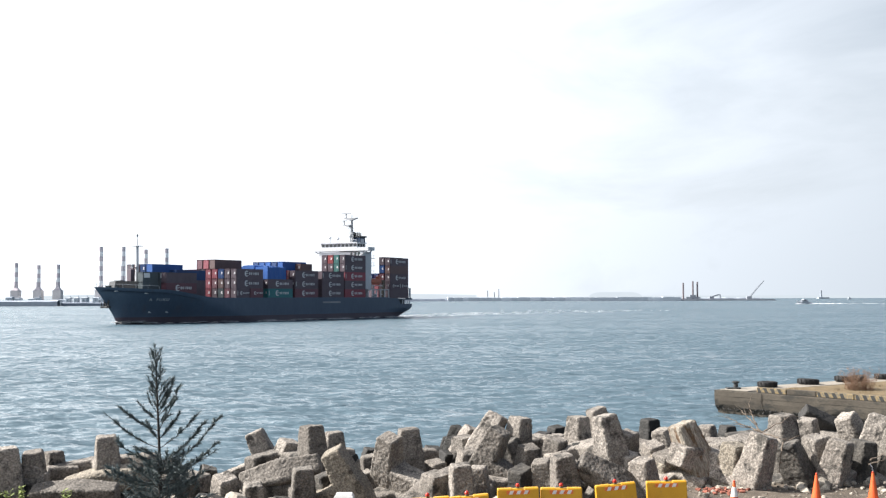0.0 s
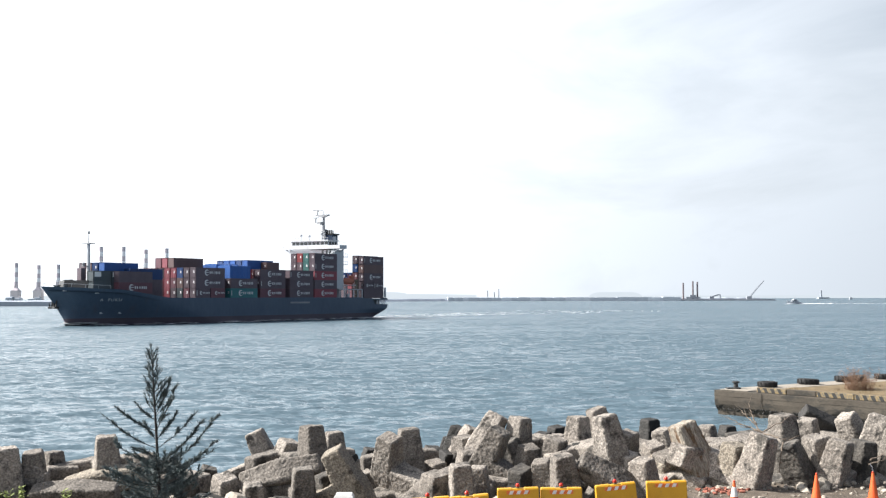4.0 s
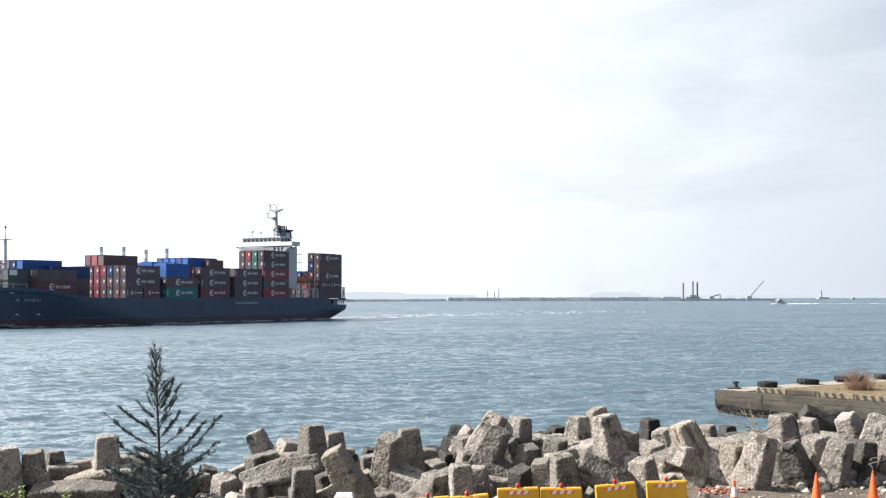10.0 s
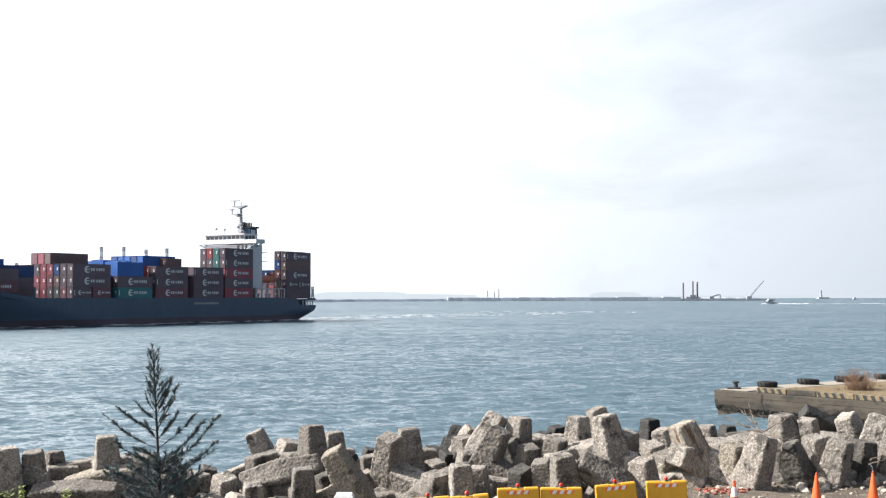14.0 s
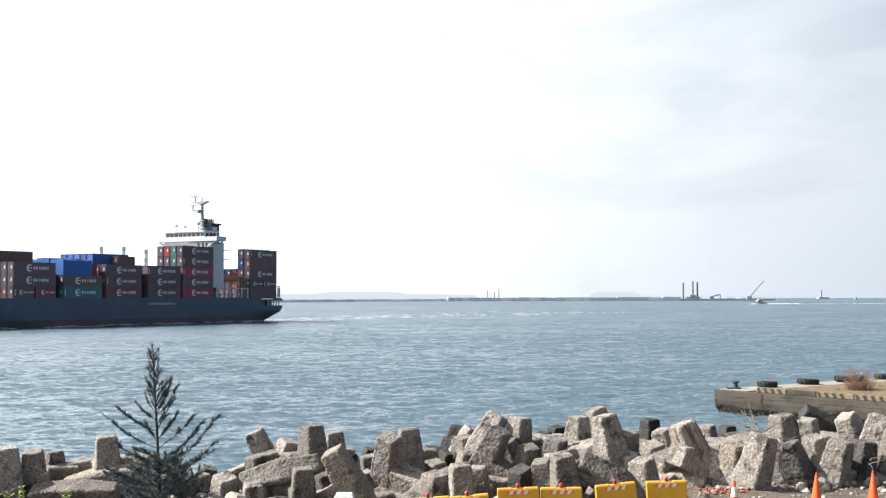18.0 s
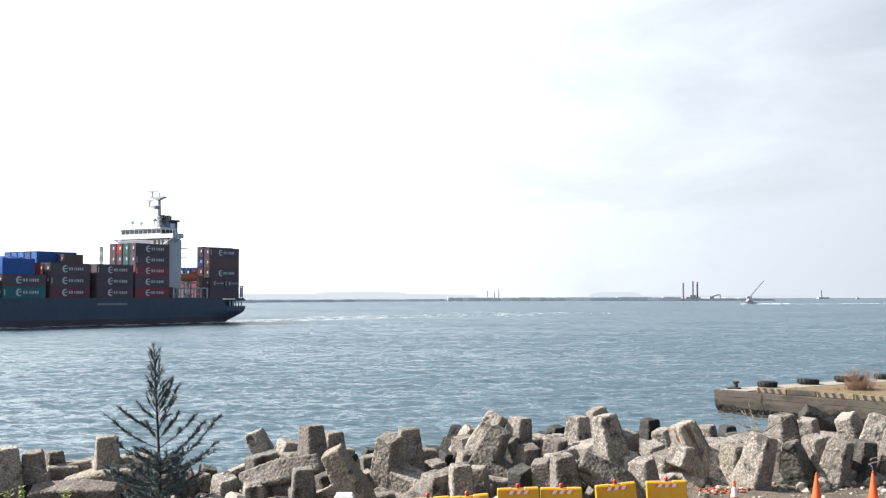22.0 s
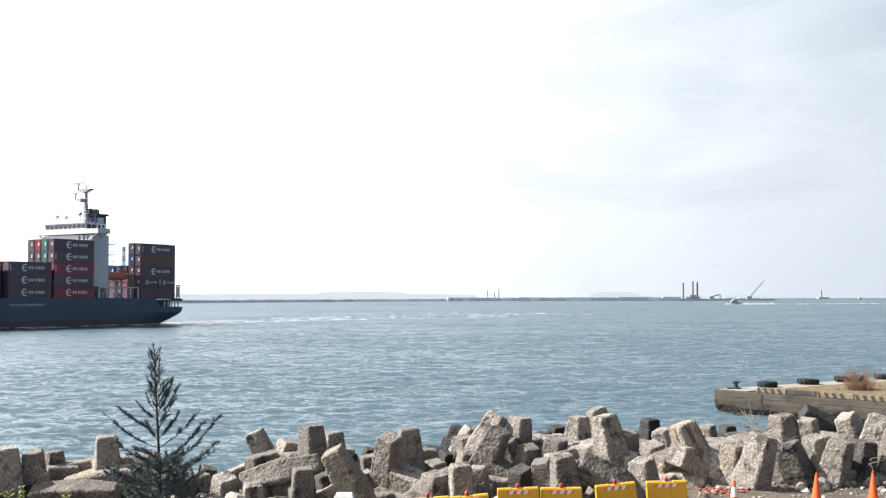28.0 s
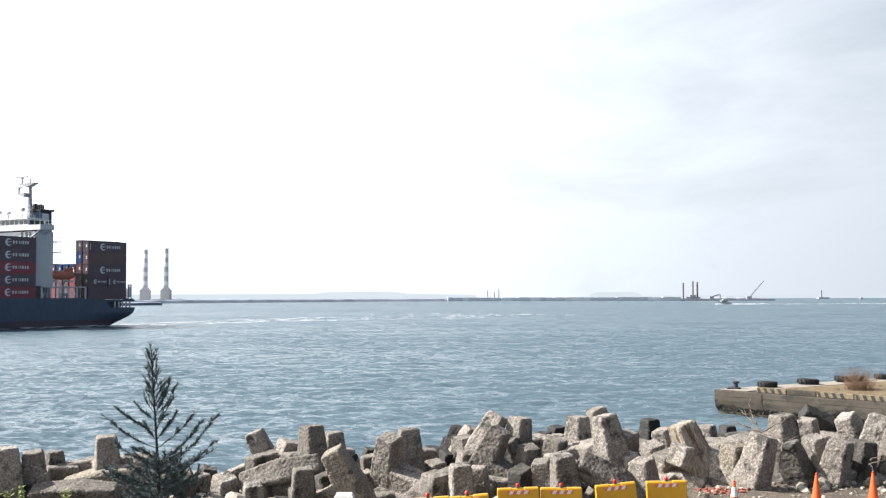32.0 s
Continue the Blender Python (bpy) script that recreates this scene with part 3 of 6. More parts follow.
def ship_hull(parent):
    def stern(z):
        t = min(1.0, max(0.0, (z + 1.6) / 5.3))
        return -34.0 - 9.0 * (1 - (1 - t) ** 2.1)

    def stem(z):
        return 91.1 + (7.8 * ((z + 0.5) / 9.45) ** 1.2 if z > -0.5 else 0.0)

    def half(x, z, s):
        f = min(1.0, max(0.0, (z + 1.0) / 9.0))
        start = lerp(46, 70, f)
        end = stem(z)
        w = 11.3
        if x > start:
            w *= max(0.0, 1 - ((x - start) / (end - start)) ** lerp(1.7, 2.3, f))
        if x < -14:
            k = (-14 - x) / 27.0
            w *= 1 - lerp(0.35, 0.04, ease(-1.5, 2.5, z)) * k ** 2.4
        return max(w, 0.05)

    def top(x):
        if x < -33.4:
            return 3.65
        return 6.06 + 2.34 * ease(64, 84, x) + 0.6 * ease(82, 99, x)

    def shell(bm, z0, z1, levels, up_to_top):
        n = 90
        loops = []
        for k in range(levels + 1):
            row = []
            for i in range(n + 1):
                s = i / n
                s = s ** 0.9 if s < 0.1 else s
                z = lerp(z0, z1, k / levels)
                x = lerp(stern(z), stem(z), s)
                if up_to_top:
                    z = lerp(z0, top(x), k / levels)
                    x = lerp(stern(z), stem(z), s)
                row.append((x, half(x, z, s), z))
            loop = row + [(x, -w, z) for x, w, z in row[::-1]]
            loops.append(loop)
        rings(bm, loops, closed=True, caps=False)

    bm = bmesh.new()
    shell(bm, 0.7, 8, 10, True)
    hull = part("hull", bm, HULL, parent, "dark navy painted steel hull, its colour lifted for haze")
    bm = bmesh.new()
    shell(bm, -3.2, 0.7, 4, False)
    part("boot_top", bm, BOOT, parent, "dull red-brown band at the waterline")
    bm = bmesh.new()
    pts = [(x, half(x, top(x), 0) - 0.1, top(x) - (0.65 if x < 66 else 1.1)) for x in [-41.6, -33.6] + [-33.2 + i * 4.0 for i in range(25)] + [70, 74, 78, 82, 86, 90, 94, 97.2]]
    for a, b in zip(pts, pts[1:]):
        v = [bm.verts.new(p) for p in ((a[0], a[1], a[2]), (b[0], b[1], b[2]), (b[0], -b[1], b[2]), (a[0], -a[1], a[2]))]
        bm.faces.new(v[::-1])
    part("deck", bm, DECK, parent)
    bm = bmesh.new()
    box(bm, -27.6, 55.0, -10.7, 10.7, 4.4, 5.91)
    part("hatch_cover", bm, HULL, parent)
    # poop over the mooring deck
    bm = bmesh.new()
    box(bm, -42.9, -33.2, -10.9, 10.9, 5.15, 5.6)
    part("poop_deck", bm, HULL, parent)
    bm = bmesh.new()
    box(bm, -38.9, -33.2, -10.2, 10.2, 3.6, 5.15)
    part("mooring_deck_house", bm, DECK, parent)
    for side in (1, -1):
        for x in (-41.3, -40.1, -38.9, -37.7, -36.4):
            bm = bmesh.new()
            box(bm, x - 0.16, x + 0.16, side * 10.75 - 0.12, side * 10.75 + 0.12, 3.55, 5.2)
            part("stern_post", bm, SHIP_WHITE if side > 0 else HULL, parent, "white post under the poop deck")
        bm = bmesh.new()
        box(bm, -42.6, -39.4, side * 10.4 - 0.35, side * 10.4 + 0.35, 5.6, 5.9)
        part("roller_platform", bm, HULL, parent)
        bm = bmesh.new()
        for x in (-41.6, -40.6):
            rod(bm, (x, side * 10.9, 5.6), (x, side * 10.9, 9.4), 0.13)
        box(bm, -41.7, -40.5, side * 10.9 - 0.12, side * 10.9 + 0.12, 9.2, 9.5)
        part("gangway_frame", bm, HULL, parent)
        # white panel added for the bright sky seen through the open frame
        bm = bmesh.new()
        box(bm, -41.5, -40.7, side * 10.9 - 0.05, side * 10.9 + 0.05, 6.2, 9.0)
        part("draught_board", bm, SHIP_WHITE, parent, "white panel standing for bright sky through the stern frame")
    # anchor in its pocket
    for side in (1, -1):
        bm = bmesh.new()
        m = pose(94.7, side * 0.75, 4.2, 0, 0, side * -14)
        rod(bm, m @ Vector((-0.2, 0, 1.2)), m @ Vector((0.1, 0, -0.6)), 0.22)
        box(bm, -0.55, 0.75, -0.75, 0.75, -0.9, -0.35, m, bevel=0.14)
        for y in (-0.62, 0.62):
            rod(bm, m @ Vector((0.1, y, -0.6)), m @ Vector((0.35, y, 0.7)), 0.24, 0.08)
        part("anchor", bm, IRON, parent, "black stockless anchor hauled up")
    return top, half


def place_text(parent, name, body, size, m, material, spread=1.0):
    cu = bpy.data.curves.new(name, "FONT")
    cu.body, cu.size, cu.align_x, cu.align_y, cu.space_character = body, size, "CENTER", "CENTER", spread
    cu.extrude = 0.01
    cu.materials.append(material)
    ob = new(name, cu)
    ob.parent = parent
    ob.matrix_basis = m
    return ob


BOX_H, BOX_W = 2.896, 2.42


def paint_over(name, bm, paint):
    me = bpy.data.meshes.new(name)
    bm.to_mesh(me)
    bm.free()
    me.materials.append(BOX_PAINT[paint])
    return me


def container_mesh(length, paint):
    """The corrugated body of a freight container."""
    bm = bmesh.new()
    x0, x1 = -length / 2 + 0.09, length / 2 - 0.09
    n = int(length / 0.28)
    line = []
    for i in range(n):
        a, b = lerp(x0, x1, i / n), lerp(x0, x1, (i + 0.5) / n)
        line += [(a, 0.03), (lerp(a, b, 0.75), 0.03), (b, 0.075), (lerp(b, b + (b - a), 0.75), 0.075)]
    ring = [(x, BOX_W / 2 - d) for x, d in line] + [(x, -BOX_W / 2 + d) for x, d in line[::-1]]
    rings(bm, [[(x, y, z) for x, y in ring] for z in (0.003, BOX_H - 0.003)])
    return paint_over("container", bm, paint)


def frame_mesh(length, paint):
    """Its corner posts and rails in one welded frame."""
    bm = bmesh.new()
    box(bm, -length / 2 + 0.07, length / 2 - 0.07, -BOX_W / 2 + 0.07, BOX_W / 2 - 0.07, 0.07, BOX_H - 0.07)
    bmesh.ops.wireframe(bm, faces=bm.faces[:], thickness=0.14, use_replace=True, use_boundary=True, use_even_offset=True)
    return paint_over("frame", bm, paint)


def rod_mesh(paint):
    bm = bmesh.new()
    rod(bm, (0, 0, 0.1), (0, 0, BOX_H - 0.1), 0.035, n=5)
    return paint_over("lock_rod", bm, paint)


def logo_mesh(kind):
    """A round sign with a bite out of it, or a comb of bars that stands for lettering."""
    bm = bmesh.new()
    if kind == "round":
        r, n = 0.90, 16
        outer = [bm.verts.new((r * math.cos(radians(42 + i * 17.6)), r * math.sin(radians(42 + i * 17.6)), 0)) for i in range(n + 1)]
        inner = [bm.verts.new(((r - 0.12 - 0.40 * math.sin(math.pi * i / n)) * math.cos(radians(42 + i * 17.6)), (r - 0.12 - 0.40 * math.sin(math.pi * i / n)) * math.sin(radians(42 + i * 17.6)), 0)) for i in range(n + 1)]
        for i in range(n):
            bm.faces.new((outer[i], outer[i + 1], inner[i + 1], inner[i]))
        bm.faces.new([bm.verts.new(p) for p in ((-0.42, -0.14, 0), (0.30, -0.05, 0), (0.82, 0.02, 0), (0.78, 0.20, 0), (0.25, 0.16, 0), (-0.42, 0.10, 0))])
    elif kind == "bars":
        top, low = [], []
        for x, w in ((0.0, 0.45), (0.75, 0.42), (1.65, 0.2), (2.1, 0.24), (2.6, 0.46), (3.3, 0.4), (3.95, 0.42)):
            top += [(x, 0.012), (x, 0.38), (x + w, 0.38), (x + w, 0.012)]
            low += [(x, -0.012), (x + w * 0.1, -0.36), (x + w * 0.9, -0.36), (x + w, -0.012)]
        bm.faces.new([bm.verts.new((x, y, 0)) for x, y in top + low[::-1]])
    else:
        pts = [(0.36 * math.cos(radians(a)), 0.12 + 0.34 * math.sin(radians(a)), 0) for a in range(-60, 241, 30)] + [(-0.2, -0.42, 0), (-0.55, -0.42, 0), (-0.55, -0.62, 0), (0.55, -0.62, 0), (0.55, -0.42, 0), (0.18, -0.42, 0)]
        bm.faces.new([bm.verts.new(p) for p in pts])
    me = bpy.data.meshes.new("sign")
    bm.to_mesh(me)
    bm.free()
    me.materials.append(MARK)
    return me


def plate_mesh():
    bm = bmesh.new()
    bm.faces.new([bm.verts.new(p) for p in ((-0.16, -0.9, 0), (0.16, -0.9, 0), (0.16, 0.9, 0), (-0.16, 0.9, 0))])
    me = bpy.data.meshes.new("sign_bar")
    bm.to_mesh(me)
    bm.free()
    me.materials.append(MARK)
    return me


def container_ship():
    ship = tagged(empty("container_ship"), "laden feeder container ship with a navy hull and white bridge", "container ship")
    top, half = ship_hull(ship)
    meshes = {}
    side_logo, letters, end_logo, bar = logo_mesh("round"), logo_mesh("bars"), logo_mesh("end"), plate_mesh()
    FACE = 11.3
    BASE, TIER, COL = 5.92, 2.90, 2.5
    place_of = {"plum": "dark plum", "maroon": "maroon", "brown": "brown", "red": "red", "scarlet": "bright red", "teal": "teal", "green": "green", "blue": "blue", "cobalt": "bright blue", "grey": "grey-green", "orange": "orange"}

    def stow(front, col, tier, paint, length=12.19, logo=True, face=FACE, base=BASE, end=True):
        key = (length, paint)
        if key not in meshes:
            meshes[key] = container_mesh(length, paint), frame_mesh(length, paint), rod_mesh(paint)
        y = face - 1.21 - col * COL
        z = base + tier * TIER
        ob = again("container", meshes[key][0], ship, pose(front - length / 2, y, z), place_of[paint] + " corrugated steel container")
        again("frame", meshes[key][1], ob)
        if end:
            for dy in (-0.75, -0.3, 0.3, 0.75):
                again("lock_rod", meshes[key][2], ob, pose(length / 2 - 0.05, dy, 0))
        if logo and col == 0:
            sc = 1.0 if length > 10 else 0.62
            again("sign", side_logo, ob, pose(length * 0.13, 1.222, 1.50, 90, 0, 180) @ Matrix.Scale(sc, 4), "white round sign")
            again("lettering", letters, ob, pose(length * 0.13 - 1.12 * sc, 1.222, 1.50, 90, 0, 180) @ Matrix.Scale(sc, 4), "pale bars of lettering")
            if random.random() < 0.5:
                again("sign_bar", bar, ob, pose(length / 2 - 0.55, 1.222, 1.5, 90, 0, 180) @ Matrix.Scale(0.8, 4))
        if end:
            again("sign", end_logo, ob, pose(length / 2 + 0.012, 0.45, 1.75, 90, 0, 90) @ Matrix.Scale(0.62, 4), "white sign on the container's end")
        return ob

    # bay beside the bridge: four columns of five
    for tier, paints in enumerate((("red", "plum", "brown", "plum"), ("plum", "plum", "maroon", "plum"), ("red", "plum", "plum", "maroon"), ("plum", "green", "plum", "plum"), ("plum", "green", "scarlet", "plum"))):
        for col, paint in enumerate(paints):
            stow(0.0, col, tier, paint, end=tier > 2)
    for col in range(4, 9):
        for tier in range(3):
            stow(0.0, col, tier, random.choice(("plum", "brown", "maroon")), end=False)
    # next bay forward: three tiers right across
    for col in range(9):
        for tier in range(3):
            stow(12.75, col, tier, "plum" if col == 0 else random.choice(("plum", "brown", "plum", "maroon")), end=tier == 2 and col > 0)
    for tier, paint in enumerate(("maroon", "plum", "plum")):
        stow(27.0, 0, tier, paint, end=tier > 0)
    for col in range(1, 9):
        for tier in range(3):
            stow(27.0, col, tier, random.choice(("plum", "brown", "maroon", "plum")), end=tier > 1)
    for col, paint in ((1, "brown"), (2, "cobalt"), (3, "blue"), (4, "cobalt"), (5, "cobalt"), (6, "blue")):
        stow(27.0 if col > 1 else 20.9, col, 3, paint, logo=False, length=12.19 if col != 1 else 6.06, base=BASE - (0.6 if col == 1 else 0), end=col < 2)
    stow(30.6, 1, 2, "scarlet", length=2.99, end=True)
    # bay with the teal box; covered cargo on top
    stow(40.3, 0, 0, "teal")
    stow(40.3, 0, 1, "plum")
    for col in range(1, 9):
        for tier in range(2):
            stow(40.3, col, tier, random.choice(("plum", "brown", "maroon")), end=False)
    bm = bmesh.new()
    for x0, x1, y0, y1, z1 in ((31.2, 40.2, 6.2, 11.0, 15.5), (30.6, 40.3, 1.2, 5.8, 16.0), (30.6, 39.0, -4.4, 0.8, 15.7)):
        loops = []
        for i in range(13):
            x = lerp(x0, x1, i / 12)
            sag = 0.10 * noise.noise(Vector((x * 0.9, y0, 2)))
            out = 0.06 * math.sin(i * 2.1 + y0)
            loops.append([(x, y0, 11.72), (x, y1 + out, 11.72), (x, y1 - out * 0.5, z1 - 0.18 + sag), (x, y1 - 0.22, z1 + sag), (x, (y0 + y1) / 2, z1 + 0.12 + sag), (x, y0 + 0.2, z1 + sag), (x, y0, z1 - 0.2 + sag)])
        rings(bm, loops)
    part("tarpaulin", bm, BOX_PAINT["cobalt"], ship, "bright blue tarpaulin over deck cargo", smooth=False)
    # bay with the brown boxes on top
    for f, paint in ((48.55, "maroon"), (54.8, "plum")):
        stow(f, 0, 0, paint, length=6.06)
    stow(54.8, 0, 1, "plum")
    stow(54.8, 0, 2, "plum")
    ends = (("maroon", "grey", "plum", "red", "maroon", "teal", "teal"), ("plum", "brown", "maroon", "red", "red", "maroon", "maroon"), ("plum", "blue", "red", "red", "plum", "maroon", "maroon"))
    for tier, paints in enumerate(ends):
        for i, paint in enumerate(paints):
            stow(54.8, i + 1, tier, paint)
        stow(54.8, 8, tier, "brown", end=False)
    for col, paint in ((3, "brown"), (4, "red"), (5, "maroon")):
        stow(54.8, col + 0.4, 3, paint, logo=False, end=False)
    # forward bays, inside the narrowing bow
    stow(62.0, 4.9, 0, "teal", length=6.06, face=FACE)
    for tier, paint in enumerate(("maroon", "plum")):
        stow(80.4, 0, tier, paint, face=FACE - 3.2, base=7.3, end=False, logo=tier == 0)
    for col, paint in ((1, "blue"), (2, "cobalt"), (3, "blue"), (4, "brown"), (5, "plum")):
        for tier in range(3):
            stow(80.4 + (0.4 if col > 1 else -6.4), col, tier, paint if tier == 2 else "plum", face=FACE - 3.2, base=6.85 if col > 1 else 5.3, end=tier == 2 and col == 3, logo=False)
    for f in (87.3, 81.1):
        for tier in range(2):
            ob = stow(f, 0, tier, "grey", length=6.06, face=6.1, base=7.4, logo=False, end=False)
            if tier == 1:
                bm = bmesh.new()
                box(bm, 0.4, 2.6, 1.20, 1.235, 1.3, 2.6)
                part("sign_panel", bm, WHITE_BAND, ob, "pale patch on the container side")
    bm = bmesh.new()
    box(bm, 86.4, 87.9, 0.6, 2.2, 8.0, 13.9, bevel=0.08)
    part("deck_locker", bm, BOX_PAINT["plum"], ship, "tall dark deck locker")
    bm = bmesh.new()
    box(bm, 88.6, 89.8, -2.4, 0.2, 8.0, 10.9, bevel=0.08)
    part("deck_locker", bm, BOX_PAINT["grey"], ship, "grey deck locker")
    # after bay
    for col, paints in enumerate((("plum", None, "plum", "brown", "plum"), ("plum", "plum", "maroon", "blue", "plum"))):
        for tier, paint in enumerate(paints):
            if paint:
                stow(-27.5, col, tier, paint, base=BASE - 0.2 + (0.25 if col else 0), logo=tier in (2, 4))
    for f in (-27.5, -33.63):
        stow(f, 0, 1, "plum", length=6.06, base=BASE - 0.2)
    for col in range(2, 9):
        for tier in range(3):
            stow(-27.5, col, tier, "blue" if tier == 2 and col < 5 else random.choice(("plum", "red", "maroon")), end=tier == 2)
    stow(-27.5, 1.9, 2, "scarlet", base=BASE - 0.6, length=6.06)

    # accommodation block
    def piece(name, *dims, paint=SHIP_WHITE, bevel=0.0, label=""):
        bm = bmesh.new()
        box(bm, *dims, bevel=bevel)
        return part(name, bm, paint, ship, label)

    piece("deckhouse", -18.4, -13.2, -9.6, 9.4, 8.95, 22.0, label="white painted steel deckhouse")
    # grey paint replaces white here, for the shade below the overhang
    piece("lower_deckhouse", -18.4, -13.2, -9.6, 6.4, 5.7, 8.95, paint=SHIP_GREY, label="lower deckhouse, grey instead of white to stand for shade")
    casing = piece("engine_casing", -21.9, -18.4, -4.5, 4.5, 5.7, 24.4, label="white engine casing below the funnel")
    for z in (8.6, 11.4, 14.2, 17.0, 19.6):
        piece("side_deck", -20.6, -18.4, -9.8, 9.6, z, z + 0.16)
        for y in (-9.7, 9.5):
            bm = bmesh.new()
            for x in (-20.5, -19.5):
                rod(bm, (x, y, z + 0.16), (x, y, z + 1.2), 0.05, n=5)
            rod(bm, (-20.5, y, z + 1.2), (-18.4, y, z + 1.2), 0.05, n=5)
            part("side_railing", bm, SHIP_WHITE, ship)
    for y in (-6, -2, 2, 6):
        for z in (9.2, 12.0, 14.8, 17.6):
            piece("cabin_window", -13.21, -13.15, y - 0.35, y + 0.35, z, z + 0.8, paint=GLASS)
    # bridge deck and wings
    bm = bmesh.new()
    rings(bm, [[(-12.6, y, 22.0 if abs(y) < 9.5 else 22.3), (-16.6, y, 22.0 if abs(y) < 9.5 else 22.3), (-16.6, y, 23.5), (-12.6, y, 23.5)] for y in (-12.2, -9.6, 9.6, 12.0)])
    part("bridge_wing", bm, SHIP_WHITE, ship, "white bridge wings with solid bulwarks")
    piece("wheelhouse", -18.2, -12.9, -8.6, 7.0, 23.4, 25.0, label="white wheelhouse")
    piece("wheelhouse_roof", -18.6, -12.4, -9.0, 7.4, 24.98, 25.3)
    for i in range(9):
        y = -8.2 + i * 1.72
        piece("wheelhouse_window", -12.92, -12.86, y, y + 1.35, 23.75, 24.72, paint=GLASS, label="dark wheelhouse window")
    for x in (-14.6, -16.2, -17.7):
        piece("wheelhouse_window", x, x + 1.2, 6.98, 7.03, 23.75, 24.72, paint=GLASS)
    for side in (9.0, -9.0):
        bm = bmesh.new()
        for a in (0, 1.6):
            rings(bm, [[(-13.0 - a * 1.8, side * 0.82, 20.2), (-13.4 - a * 1.8, side * 0.82, 20.2), (-13.4 - a * 1.8, side * 0.82, 20.5), (-13.0 - a * 1.8, side * 0.82, 20.5)],
                       [(-13.0 - a * 1.8, side * 1.28, 22.3), (-13.4 - a * 1.8, side * 1.28, 22.3), (-13.4 - a * 1.8, side * 1.28, 22.6), (-13.0 - a * 1.8, side * 1.28, 22.6)]])
        part("wing_bracket", bm, SHIP_WHITE, ship)
        bm = bmesh.new()
        for i in range(4):
            rod(bm, (-12.7 - i * 1.2, side * 1.31, 23.5), (-12.7 - i * 1.2, side * 1.31, 24.5), 0.05, n=5)
        rod(bm, (-12.7, side * 1.31, 24.5), (-16.3, side * 1.31, 24.5), 0.05, n=5)
        part("wing_railing", bm, SHIP_WHITE, ship)
    for y in (4.5, 6.2, 7.6):
        piece("door", -13.24, -13.17, y - 0.42, y + 0.42, 20.55, 21.9, paint=GLASS, label="dark window below the bridge")
    # roof fittings
    for y, h in ((-5.5, 1.4), (-2.0, 1.1), (3.4, 1.8)):
        bm = bmesh.new()
        rod(bm, (-14.2, y, 25.3), (-14.2, y, 25.3 + h), 0.12)
        turned(bm, ((0.02, 0), (0.45, 0.15), (0.55, 0.5), (0.4, 0.85), (0.02, 1.0)), 10, pose(-14.2, y, 25.2 + h))
        part("radome", bm, SHIP_WHITE if y < 3 else SHIP_GREY, ship)
    for y in (-8.4, -7.2, 5.0):
        bm = bmesh.new()
        rod(bm, (-13.4, y, 25.3), (-13.4, y, 28.6), 0.05, 0.03, n=5)
        part("whip_aerial", bm, SHIP_WHITE, ship)
    bm = bmesh.new()
    for y in [-8.8 + 1.75 * i for i in range(10)]:
        rod(bm, (-12.6, y, 25.3), (-12.6, y, 26.2), 0.04, n=5)
    rod(bm, (-12.6, -8.8, 26.2), (-12.6, 7.0, 26.2), 0.04, n=5)
    part("roof_railing", bm, SHIP_WHITE, ship)
    # main mast with radar arms
    mast = part("mast", mast_mesh(), SHIP_GREY, ship, "grey radar mast above the wheelhouse")
    for z, y0, y1, x in ((34.05, -1.2, 4.2, -17.2), (31.6, -1.0, 1.8, -16.6)):
        bm = bmesh.new()
        rings(bm, [[(x - 0.7, y0, z - 0.1), (x + 0.7, y0, z - 0.1), (x + 0.7, y0, z + 0.12), (x - 0.7, y0, z + 0.12)], [(x - 0.8, 1.5, z - 0.9), (x + 0.8, 1.5, z - 0.9), (x + 0.8, 1.5, z + 0.12), (x - 0.8, 1.5, z + 0.12)],
                   [(x - 0.7, y1, z - 0.1), (x + 0.7, y1, z - 0.1), (x + 0.7, y1, z + 0.12), (x - 0.7, y1, z + 0.12)]])
        part("mast_platform", bm, SHIP_GREY, mast)
    for z, y, x, w in ((35.6, -0.2, -16.6, 2.0), (33.0, -0.6, -16.0, 1.1)):
        bm = bmesh.new()
        rod(bm, (x, y, z - 1.5), (x, y, z - 0.2), 0.18)
        box(bm, x - 0.2, x + 0.2, y - 0.3, y + 0.3, z - 0.35, z)
        box(bm, x - 0.15, x + 0.15, y - w, y + w, z, z + 0.28)
        part("radar_scanner", bm, SHIP_GREY, mast)
    # funnel
    fun = piece("funnel", -21.9, -18.6, 0.4, 4.4, 24.4, 27.3, paint=FUNNEL_BLUE, bevel=0.2, label="blue funnel with a black top")
    bm = bmesh.new()
    box(bm, -22.3, -18.2, 0.0, 4.8, 27.3, 27.8)
    part("funnel_cap", bm, IRON, fun)
    bm = bmesh.new()
    box(bm, -20.9, -19.0, 4.38, 4.45, 24.9, 26.8)
    part("funnel_sign", bm, SHIP_WHITE, fun)
    for i, (y, r, h) in enumerate(((0.9, 0.6, 1.5), (1.9, 0.25, 1.3), (2.6, 0.25, 1.3), (3.3, 0.25, 1.3), (4.0, 0.22, 1.1))):
        bm = bmesh.new()
        turned(bm, ((r, 0), (r, h - 0.15), (r * 0.9, h)), 10, pose(-19.6, y, 27.8))
        part("exhaust_pipe", bm, IRON, fun)
    # lifeboat on davits
    boat = part("lifeboat", lifeboat_mesh(), BOAT_ORANGE, ship, "orange enclosed lifeboat on davits", smooth=True)
